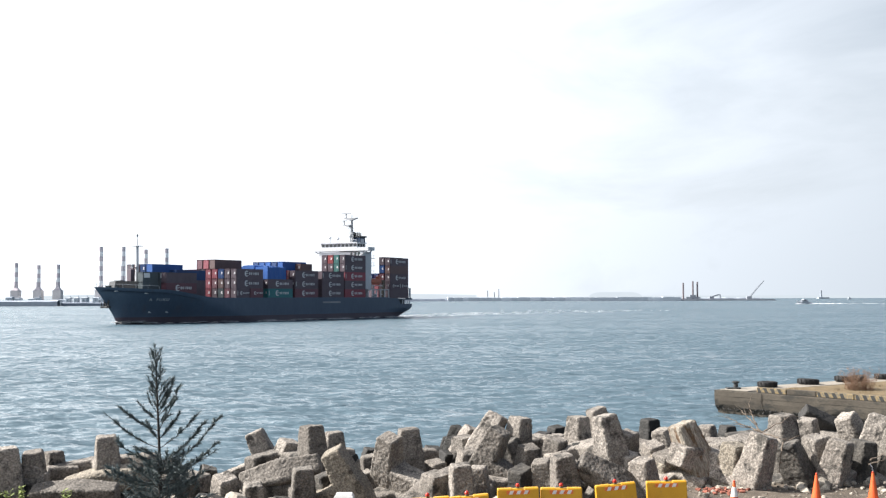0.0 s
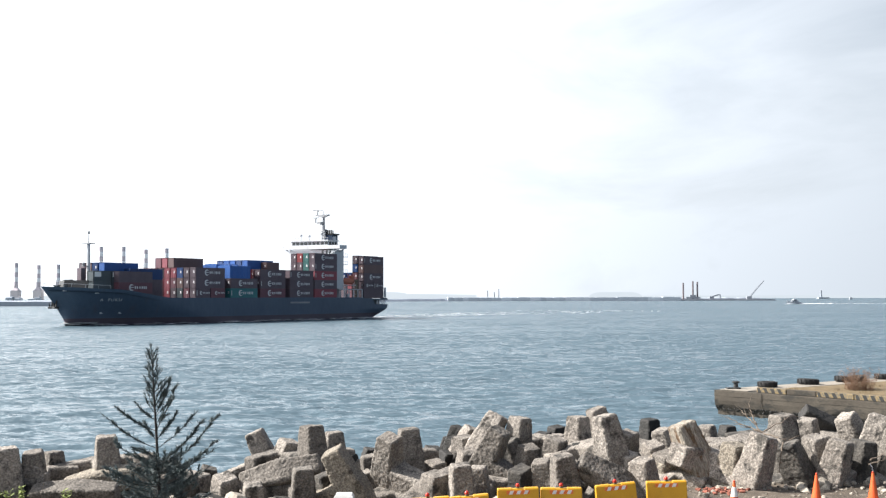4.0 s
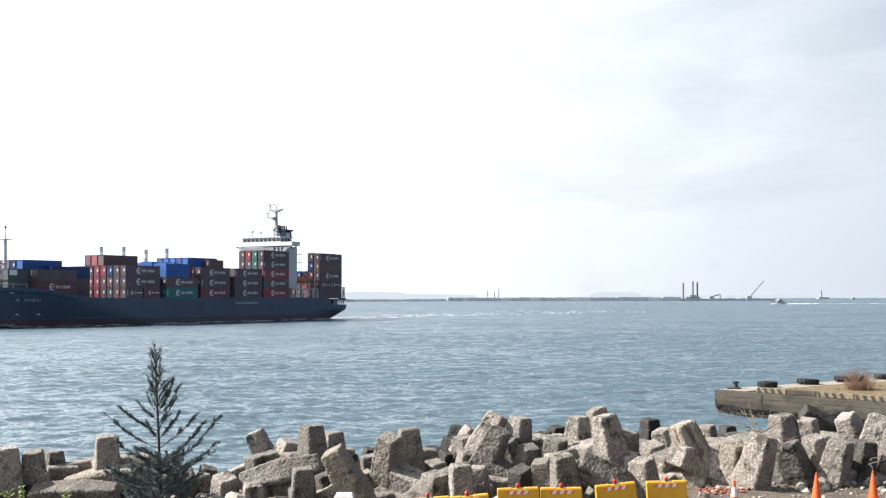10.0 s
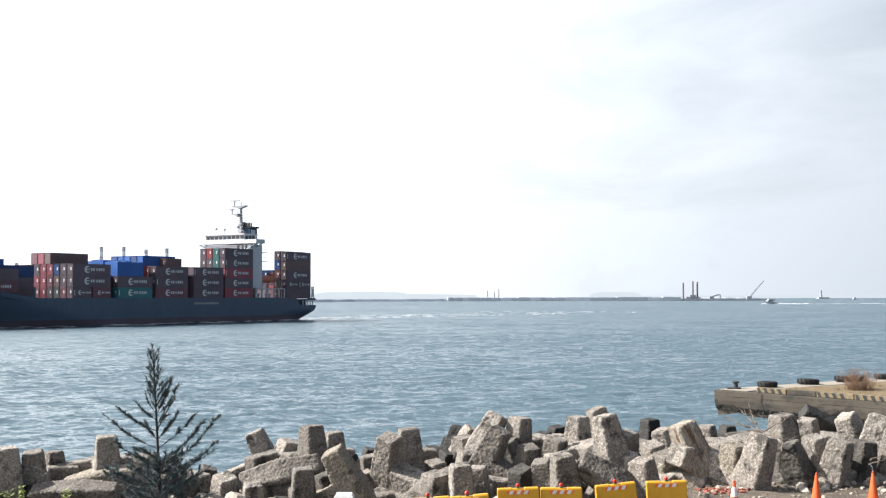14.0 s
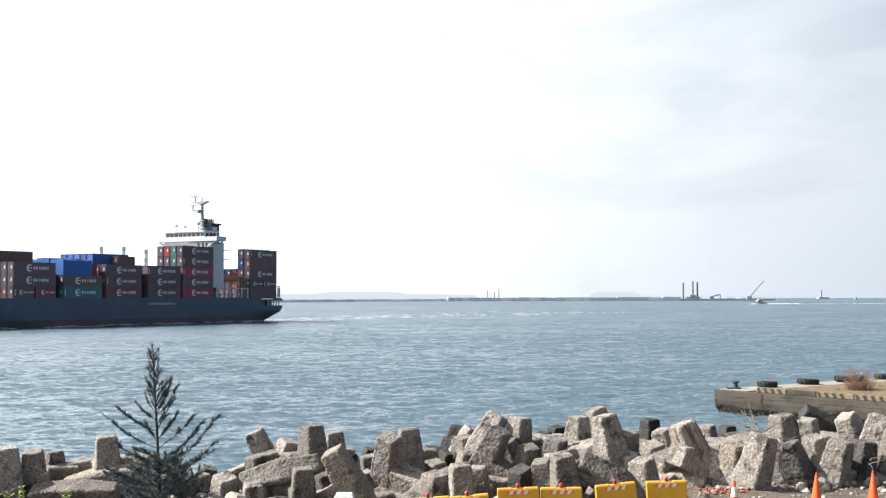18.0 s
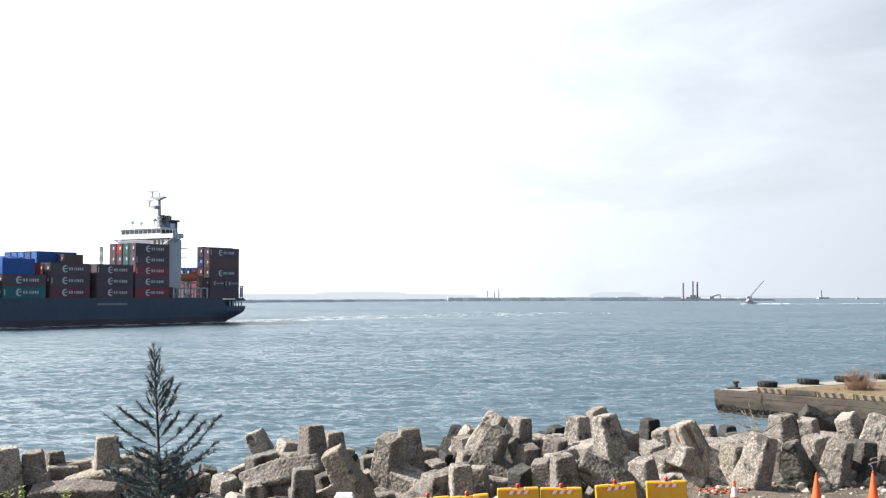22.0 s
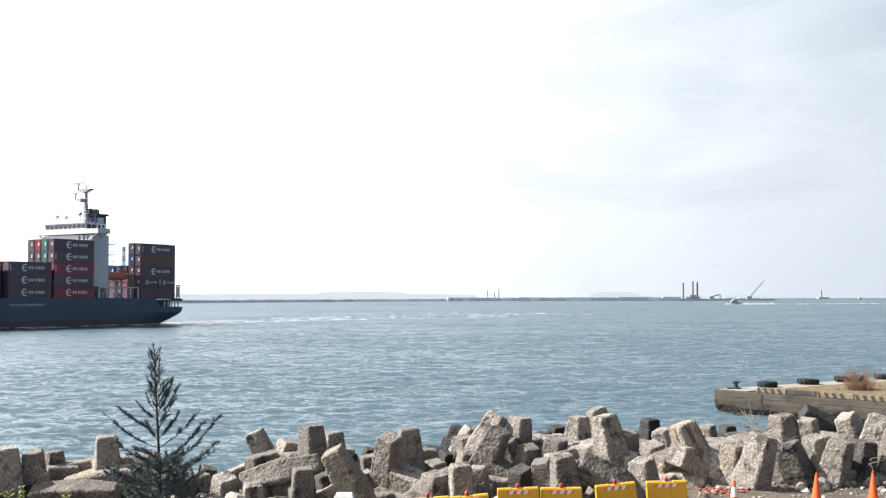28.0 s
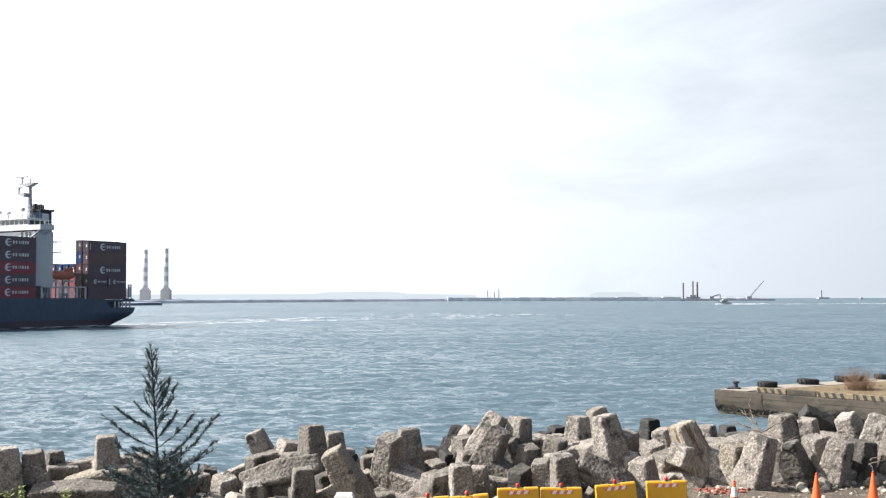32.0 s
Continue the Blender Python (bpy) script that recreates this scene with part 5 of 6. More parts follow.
# ---- old pier with tyres ----
def pier():
    """The corner of a concrete pier: near wall and sea side, with a worn lip and a soil bed."""
    corner, along, back = Vector((14.35, 60.9, 0)), Vector((0.625, -0.781, 0)).normalized(), Vector((0.825, 0.565, 0)).normalized()
    top = 1.24

    def at(u, v, z):
        p = (corner + along * u + back * v) * FAR
        return (p.x, p.y, EYE[2] + (z - EYE[2]) * FAR)

    bm = bmesh.new()
    n = 60
    loops = []
    for i in range(n + 1):
        u = 34.0 * i / n
        j = lambda k: 0.05 * noise.noise(Vector((u * 0.9, k, 1.0)))
        under = 0.28 + 0.25 * noise.noise(Vector((u * 0.6, 5.0, 0)))
        loops.append([at(u, 0.28, -2.0), at(u, 0.26 + j(1), 0.12), at(u, 0.05 + j(2), under + 0.12), at(u, 0.0 + j(3) * 0.4, 0.7), at(u, 0.0 + j(4) * 0.4, top - 0.34), at(u, -0.012, top - 0.30), at(u, -0.012, top - 0.06), at(u, 0.0, top - 0.01 + j(6) * 0.3), at(u, 40, top - 0.01), at(u, 40, -2.0)])
    rings(bm, loops, closed=False)
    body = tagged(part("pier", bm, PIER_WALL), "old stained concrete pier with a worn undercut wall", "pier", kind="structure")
    # pale paving slabs along the sea side
    bm = bmesh.new()
    for i in range(9):
        v0, v1 = 0.25 + i * 4.2, 0.25 + i * 4.2 + 4.16
        vs = [at(0.15, v0, top), at(1.9, v0, top), at(1.9, v1, top), at(0.15, v1, top)]
        lo = [bm.verts.new(p) for p in vs]
        hi = [bm.verts.new((p[0], p[1], p[2] + 0.035)) for p in vs]
        bm.faces.new(hi[::-1])
        for a in range(4):
            bm.faces.new((lo[a], hi[a], hi[(a + 1) % 4], lo[(a + 1) % 4]))
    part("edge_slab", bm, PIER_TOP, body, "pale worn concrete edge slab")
    bm = bmesh.new()
    grid = [[bm.verts.new(at(2.0 + 31 * a / 40, 0.75 + 24 * b / 24, top + 0.02 + 0.10 * min(1, min(a, b) / 2) + 0.14 * noise.noise(Vector((a * 0.5, b * 0.5, 0))) * min(1, min(a, b)))) for b in range(25)] for a in range(41)]
    for a in range(40):
        for b in range(24):
            bm.faces.new((grid[a][b], grid[a + 1][b], grid[a + 1][b + 1], grid[a][b + 1]))
    tagged(part("soil_bed", bm, DRY_GRASS, smooth=True), "dry brown grass and soil on the pier", "grass", kind="stuff")
    # dark growth at the tide line
    bm = bmesh.new()
    r = random.Random(3)
    for _ in range(420):
        u = r.uniform(0.1, 20)
        p = Vector(at(u, r.uniform(0.02, 0.12), r.uniform(0.15, 0.42)))
        s = r.uniform(0.03, 0.07)
        bmesh.ops.create_icosphere(bm, subdivisions=1, radius=s, matrix=Matrix.Translation(p))
    tagged(part("barnacles", bm, WET_SHADED_CONCRETE), "dark crust of shells along the tide line", "barnacles", kind="stuff")
    # striped kerb blocks
    u = 2.55
    for k, (length, striped) in enumerate(((1.75, True), (1.65, False), (2.0, True), (1.7, True), (2.2, True), (2.0, False))):
        kerb = tagged(empty("kerb_block", Matrix.Translation(at(u, 0.28, top)) @ Matrix.Scale(FAR, 4) @ pose(0, 0, 0, 0, 0, math.degrees(math.atan2(along.y, along.x)))),
                      "concrete kerb block with worn yellow and black stripes" if striped else "bare grey concrete kerb block", "kerb block", "kerb blocks on the pier")
        bm = bmesh.new()
        box(bm, 0, length, -0.16, 0.16, 0, 0.26, bevel=0.03)
        part("block", bm, PIER_WALL if not striped else YELLOW_PAINT, kerb)
        if striped:
            m = int(length / 0.42)
            for i in range(m):
                x = 0.1 + i * 0.42
                bm = bmesh.new()
                lo = [bm.verts.new(p) for p in ((x, -0.166, 0.01), (x + 0.2, -0.166, 0.01), (x + 0.08, -0.166, 0.25), (x - 0.12 if i else x - 0.06, -0.166, 0.25), (x + 0.06, 0.1, 0.266), (x - 0.12 if i else x - 0.06, 0.1, 0.266))]
                bm.faces.new(lo[:4])
                bm.faces.new((lo[3], lo[2], lo[4], lo[5]))
                part("stripe", bm, BLACK_PAINT, kerb)
        u += length + 0.05

    def tyre(name, v, out, size, lean):
        t = tagged(empty("tyre", Matrix.Translation(at(out, v, top + 0.03)) @ Matrix.Scale(FAR, 4) @ pose(0, 0, 0, 0, lean, 30)), "worn black tyre lying on the pier edge", "tyre", "tyres on the pier")
        bm = bmesh.new()
        seg, ring = 28, 10
        loops = []
        for i in range(seg):
            a = 2 * math.pi * i / seg
            row = []
            for k in range(ring):
                q = 2 * math.pi * k / ring
                rr = size + 0.34 * size * math.copysign(abs(math.cos(q)) ** 0.6, math.cos(q))
                z = 0.155 + 0.155 * math.copysign(abs(math.sin(q)) ** 0.6, math.sin(q))
                row.append((rr * math.cos(a), rr * math.sin(a), z))
            loops.append(row)
        rings(bm, loops + [loops[0]], caps=False)
        bmesh.ops.remove_doubles(bm, verts=bm.verts, dist=0.0005)
        part("casing", bm, RUBBER, t, smooth=True)
        for i in range(14):
            a = 2 * math.pi * i / 14
            bm = bmesh.new()
            box(bm, -0.03, 0.03, -0.04, 0.04, 0.03, 0.28, pose(0, 0, 0, 0, 0, math.degrees(a)) @ pose(size * 1.312, 0, 0))
            part("tread_block", bm, RUBBER, t)
        return t

    for v, out, size, lean in ((3.2, 0.8, 0.38, 0), (6.6, 0.8, 0.43, 3), (9.6, 0.9, 0.38, 10), (10.7, 1.0, 0.38, -8), (13.4, 0.9, 0.40, 2)):
        tyre("tyre", v, out, size, lean)
    b = tagged(empty("bollard", Matrix.Translation(at(0.55, 1.0, top + 0.03)) @ Matrix.Scale(FAR * 0.66, 4)), "black cast-iron mooring bollard", "bollard")
    bm = bmesh.new()
    turned(bm, ((0.42, 0), (0.42, 0.08), (0.2, 0.12), (0.17, 0.42), (0.30, 0.48), (0.30, 0.58), (0.1, 0.62)), 14)
    part("post", bm, IRON, b, smooth=False)
    bm = bmesh.new()
    box(bm, -0.75, 0.35, -0.35, 0.35, 0, 0.10, bevel=0.02)
    part("base_plate", bm, IRON, b)
    # dry brush
    bush = tagged(empty("dry_bush", Matrix.Translation(at(5.3, 4.6, top)) @ Matrix.Diagonal((0.85, 0.8, 0.92, 1))), "leafless red-brown dry bush on the pier", "bush")
    r = random.Random(8)
    for k in range(90):
        bm = bmesh.new()
        a, lean, h = r.uniform(0, 6.28), r.uniform(0.1, 0.9), r.uniform(0.5, 1.6)
        p = Vector((r.uniform(-0.9, 0.9), r.uniform(-0.6, 0.6), 0))
        for i in range(4):
            q = p + Vector((math.cos(a) * lean, math.sin(a) * lean, 1.0)) * h * 0.25 + Vector((r.uniform(-1, 1), r.uniform(-1, 1), 0)) * 0.06
            rod(bm, p, q, 0.012 * (1 - i * 0.18), 0.012 * (0.82 - i * 0.18), 4)
            for _ in range(7):
                d = Vector((r.gauss(0, 1), r.gauss(0, 1), r.uniform(0, 1.2))).normalized() * r.uniform(0.12, 0.34)
                s = p.lerp(q, r.random())
                rod(bm, s, s + d, 0.006, 0.003, 3)
            p = q
        part("stem", bm, BRUSH, bush)
    for k in range(14):
        v, u0, h = r.uniform(1.5, 12), r.uniform(2.8, 9), r.uniform(0.2, 0.5)
        t = tagged(empty("grass_tuft", Matrix.Translation(at(u0, v, top + 0.05))), "dry straw-coloured grass tuft on the pier", "grass", "grass tufts on the pier")
        bm = bmesh.new()
        for _ in range(40):
            a, l = r.uniform(0, 6.28), r.uniform(0.1, 0.45)
            s = Vector((r.gauss(0, 0.18), r.gauss(0, 0.18), -0.05))
            e = s + Vector((math.cos(a) * l, math.sin(a) * l, h * r.uniform(0.5, 1.2)))
            w = Vector((-math.sin(a), math.cos(a), 0)) * 0.012
            bm.faces.new([bm.verts.new(q) for q in (s - w, s + w, e)])
        part("blades", bm, DRY_GRASS, t)
    for u0, v, h in ((3.0, -0.08, 1.0), (10.2, -0.08, 0.9)):
        bm = bmesh.new()
        r2 = random.Random(int(u0 * 10))
        z, off = top - 0.03, 0.0
        pts = []
        while z > 0.45:
            pts.append(Vector(at(u0 + off, -0.058 if z > top - 0.32 else -0.035, z)))
            z -= 0.12
            off += r2.uniform(-0.05, 0.06)
        for a, b2 in zip(pts, pts[1:]):
            rod(bm, a, b2, 0.022, 0.018, 4)
        part("crack", bm, BLACK_PAINT, body, "dark crack down the pier wall")


pier()


# ---- road works gear ----
def barrier_thing():
    """A yellow plastic water-filled barrier, long side to the shore."""
    b = tagged(empty("road_barrier"), "yellow plastic road barrier with a red lamp on top", "barrier", "yellow road barriers")
    bm = bmesh.new()
    prof = [(0.235, 0.0), (0.235, 0.13), (0.21, 0.17), (0.10, 0.40), (0.075, 0.80), (0.055, 0.835), (-0.055, 0.835), (-0.075, 0.80), (-0.10, 0.40), (-0.21, 0.17), (-0.235, 0.13), (-0.235, 0.0)]
    loops = []
    for x, k in ((-0.475, 0.94), (-0.46, 1.0), (-0.15, 1.0), (-0.14, 0.97), (0.14, 0.97), (0.15, 1.0), (0.46, 1.0), (0.475, 0.94)):
        loops.append([(x, y * k, z if z < 0.8 else z - (0.0 if k == 1.0 else 0.012)) for y, z in prof])
    rings(bm, loops)
    part("body", bm, YELLOW, b)
    for side in (-1, 1):
        bm = bmesh.new()
        box(bm, -0.27, 0.27, -0.003, 0.003, -0.045, 0.045, pose(0, side * 0.081, 0.74, side * -3.6))
        panel = part("reflector", bm, STICKER_RED, b, "orange reflective strip with white slashes")
        for i in range(3):
            bm = bmesh.new()
            x = -0.22 + i * 0.17
            m = pose(0, side * 0.086, 0.74, side * -3.6)
            bm.faces.new([bm.verts.new(m @ Vector(p)) for p in ((x, 0, -0.042), (x + 0.085, 0, -0.042), (x + 0.125, 0, 0.042), (x + 0.04, 0, 0.042))])
            part("slash", bm, WHITE_BAND, panel)
    for x in (-0.47, 0.47):
        bm = bmesh.new()
        box(bm, x - 0.02, x + 0.02, -0.04, 0.04, 0.18, 0.30, bevel=0.008)
        part("coupling", bm, YELLOW, b)
    bm = bmesh.new()
    turned(bm, ((0.045, 0.83), (0.045, 0.862), (0.030, 0.866)), 12)
    lamp = part("lamp_base", bm, YELLOW_PAINT, b)
    bm = bmesh.new()
    turned(bm, ((0.042, 0.862), (0.048, 0.88), (0.046, 0.91), (0.03, 0.932), (0.004, 0.938)), 12)
    part("lamp_lens", bm, RED_LENS, lamp, "red warning lamp", smooth=True)
    return b


G = 0.92
first = barrier_thing()
first.matrix_world = pose(1.735, 26.6, G + 0.02, 0, -1.6, 2)
for x, y, z, roll, turn in ((2.725, 26.68, G + 0.01, -0.6, -1), (4.105, 27.17, G + 0.02, -5.0, 4), (5.365, 27.67, G + 0.0, -2.0, -3), (0.60, 25.72, G + 0.0, -5.2, 3), (-0.30, 25.45, G + 0.0, -3.5, 2)):
    copy_thing(first, pose(x, y, z, 0, roll, turn))
block = tagged(empty("road_block", pose(-2.22, 25.8, G)), "white plastic road block with a chamfered top", "road block")
bm = bmesh.new()
rings(bm, [[(sx * w, sy * d, z) for sx, sy in ((1, 1), (-1, 1), (-1, -1), (1, -1))] for z, w, d in ((0.0, 0.26, 0.24), (0.14, 0.26, 0.24), (0.2, 0.225, 0.2), (0.8, 0.215, 0.18), (0.87, 0.17, 0.14))])
part("body", bm, WHITE_PLASTIC, block)
# a slightly raised grey plate stands for the shade of a hollow
bm = bmesh.new()
box(bm, -0.18, 0.18, -0.20, -0.18, 0.45, 0.60)
part("recess", bm, SHIP_GREY, block)


def cone_thing(h, tape):
    c = tagged(empty("traffic_cone"), "orange plastic traffic cone with a white band", "traffic cone", "traffic cones")
    bm = bmesh.new()
    box(bm, -0.19, 0.19, -0.19, 0.19, 0, 0.035, bevel=0.012)
    part("base", bm, ORANGE, c)
    r = lambda z: 0.14 - 0.118 * z / h
    z1, z2 = (0.45 * h, 0.78 * h) if tape else (0.999 * h, 1.0 * h)
    bm = bmesh.new()
    turned(bm, ((r(0.035), 0.035), (r(h * 0.97), h * 0.97), (r(h) * 0.6, h)), 20)
    body = part("body", bm, ORANGE, c, smooth=False)
    if tape:
        bm = bmesh.new()
        turned(bm, ((r(z1) + 0.004, z1), (r(z2) + 0.004, z2)), 20)
        part("band", bm, WHITE_BAND, body, "white reflective band")
    bm = bmesh.new()
    turned(bm, ((r(h) + 0.004, h * 0.93), (r(h) + 0.008, h * 0.955), (r(h) + 0.004, h * 0.98)), 12)
    part("rim", bm, RED_LENS, body)
    return c


cone_thing(0.72, True).matrix_world = pose(7.16, 28.44, G, 0, 0, 10)
cone_thing(0.74, False).matrix_world = pose(9.5, 29.44, G, 0, 1.5, 30)
third = cone_thing(0.74, False)
third.matrix_world = pose(11.06, 29.72, G, 0, 0, 50)
bm = bmesh.new()
r = random.Random(31)
p = Vector((0, 0, 0.72))
for i in range(6):
    q = p + Vector((r.uniform(-0.06, 0.03), r.uniform(-0.03, 0.03), 0.045))
    w = Vector((0.025, 0, 0.01))
    bm.faces.new([bm.verts.new(v) for v in (p - w, p + w, q + w, q - w)])
    p = q
part("warning_tape", bm, WHITE_BAND, third, "white scrap of warning tape tied to the tip")


# ---- young casuarina ----
def casuarina():
    tree = tagged(empty("casuarina_tree", pose(-5.42, 22.0, 0.85)), "young dark green casuarina with feathery drooping needles", "tree")
    r = random.Random(12)
    H = 4.30

    def stem(t):
        return Vector((0.02 * math.sin(t * 5) - 0.10 * t ** 2, 0.03 * math.sin(t * 4 + 1), H * t))

    bm = bmesh.new()
    loops = []
    for i in range(25):
        t = i / 24
        c = stem(t)
        rad = 0.045 * (1 - t) ** 0.8 + 0.004
        loops.append([c + Vector((rad * math.cos(a), rad * math.sin(a), 0)) for a in [2 * math.pi * k / 8 for k in range(8)]])
    rings(bm, loops)
    part("trunk", bm, BARK, tree, "thin brown trunk", smooth=True)

    def strand(bm, p, d, long, wide):
        """One thin jointed needle spray that bends over at its tip."""
        side = d.cross(Vector((r.gauss(0, 1), r.gauss(0, 1), r.gauss(0, 1)))).normalized() * wide
        m = p + d * long * 0.5
        q = p + d * long + Vector((0, 0, -0.12 * long))
        v = [bm.verts.new(x) for x in (p - side, p + side, m + side, m - side, q)]
        bm.faces.new((v[0], v[1], v[2], v[3]))
        bm.faces.new((v[3], v[2], v[4]))

    def bough(z, dx, dy, dz, sag, thick, lush, k, loose=0.40):
        """A limb from the stem at height z to its tip, in clumps of needle sprays."""
        bm, nb = bmesh.new(), bmesh.new()
        root = stem(z / H)
        tip = root + Vector((dx, dy, dz))
        length = (tip - root).length
        steps = max(5, int(length / 0.074))
        pts = []
        for i in range(steps + 1):
            s = i / steps
            pts.append(root.lerp(tip, s) + Vector((r.gauss(0, 0.008), r.gauss(0, 0.008), -sag * length * 4 * s * (1 - s))))
        for i in range(steps):
            p, q, s = pts[i], pts[i + 1], i / steps
            rod(bm, p, q, thick * (1 - s) + 0.0025, thick * (1 - s - 1 / steps) + 0.0025, 5)
            if s < 0.14 and length > 0.4:
                continue
            d = (q - p).normalized()
            clump = max(0.12, 0.75 + 1.5 * noise.noise(Vector((k * 3.7, i * 0.55, 1.3))))
            for _ in range(int(lush * clump * (q - p).length / 0.074)):
                o = p.lerp(q, r.random())
                way = (d + Vector((r.gauss(0, loose), r.gauss(0, loose), r.gauss(0.15, loose * 0.9)))).normalized()
                strand(nb, o, way, r.uniform(0.06, 0.15), r.uniform(0.003, 0.005))
            # a side twig now and then
            if r.random() < 0.30 and length > 0.45:
                way = (d * 0.9 + Vector((r.gauss(0, 0.45), r.gauss(0, 0.45), r.uniform(0.0, 0.55)))).normalized()
                far = q + way * r.uniform(0.10, 0.24) * (1.1 - s * 0.6)
                rod(bm, q, far, 0.004, 0.002, 4)
                for _ in range(int(lush * 1.3)):
                    strand(nb, q.lerp(far, r.uniform(0.15, 1)), (way + Vector((r.gauss(0, 0.3), r.gauss(0, 0.3), r.gauss(0.05, 0.28)))).normalized(), r.uniform(0.05, 0.12), r.uniform(0.0035, 0.006))
        d = (pts[-1] - pts[-3]).normalized()
        for _ in range(8):
            strand(nb, pts[-1], (d + Vector((r.gauss(0, 0.12), r.gauss(0, 0.12), r.gauss(0, 0.1)))).normalized(), r.uniform(0.06, 0.16), 0.003)
        br = part("branch", bm, BARK, tree)
        part("needles", nb, NEEDLE, br, "dark green needle sprays")

    # the long open limbs of the middle
    limbs = ((2.45, -1.00, 0.62), (2.78, -0.66, 0.45), (2.98, -0.36, 0.32), (2.30, -0.42, 0.16), (2.12, -0.80, 0.42), (1.75, -0.92, 0.36), (2.6, -0.25, 0.3),
             (2.80, 0.43, 0.84), (3.08, 0.27, 0.66), (2.62, 0.36, 0.46), (2.45, 0.70, 0.64), (2.15, 0.82, 0.78), (1.95, 1.02, 1.02), (1.75, 0.98, 0.74), (1.6, 0.78, 0.40), (2.9, 0.2, 0.4))
    for k, (z, dx, dz) in enumerate(limbs):
        bough(z, dx, r.uniform(-0.25, 0.25), dz, 0.07, 0.006, 52, k)
    # short steep ones up to the leader
    for k in range(26):
        f = k / 25
        z = 3.05 + 1.12 * f
        side = -1 if k % 2 else 1
        reach = (0.30 - 0.24 * f) * r.uniform(0.65, 1.1)
        bough(z, side * reach * r.uniform(0.55, 1), r.uniform(-0.2, 0.2) * (1 - f), 0.34 - 0.14 * f + r.uniform(-0.05, 0.05), 0.05, 0.0045, 28 - 12 * f, 40 + k)
    # the bushy foot
    for k in range(64):
        a = k * 2.39996
        z = 1.15 + 1.1 * k / 63
        reach = r.uniform(0.35, 1.1) * (1.0 if z < 1.9 else 0.6)
        bough(z, reach * math.cos(a), 0.7 * reach * math.sin(a), r.uniform(0.15, 0.65) * reach, r.uniform(-0.02, 0.1), 0.0055, 26, 80 + k, 0.75)
    nb = bmesh.new()
    for i in range(80):
        t = 0.55 + 0.45 * r.random()
        a = r.uniform(0, 6.28)
        strand(nb, stem(t), Vector((math.cos(a) * 0.35, math.sin(a) * 0.35, 1)).normalized(), r.uniform(0.08, 0.2), 0.005)
    part("leader_needles", nb, NEEDLE, tree)
    return tree


tree = casuarina()


# ---- rubble, sticks and weeds on the shore ----
def shore_height(x, y):
    hit, place, _, _ = ground.ray_cast(Vector((x, y, 20)), Vector((0, 0, -1)))
    return place.z if hit else 0.9


def rock_mesh(seed):
    bm = bmesh.new()
    bmesh.ops.create_icosphere(bm, subdivisions=2, radius=1.0)
    for v in bm.verts:
        n = v.co.normalized()
        v.co = n * (1 + 0.35 * noise.noise(n * 1.3 + Vector((seed * 9.1, 0, 0))) + 0.12 * noise.noise(n * 3.5 + Vector((0, seed * 5.3, 0))))
    rr = random.Random(seed)
    for _ in range(9):
        n = Vector((rr.gauss(0, 1), rr.gauss(0, 1), rr.gauss(0, 1))).normalized()
        cut = rr.uniform(0.55, 0.8)
        for v in bm.verts:
            over = v.co.dot(n) - cut
            if over > 0:
                v.co -= n * over
    for v in bm.verts:
        v.co.z *= 0.7
    me = bpy.data.meshes.new("rock")
    bm.to_mesh(me)
    bm.free()
    return me


ROCKS = [rock_mesh(i) for i in range(5)]
for me in ROCKS:
    me.materials.append(ROCK)


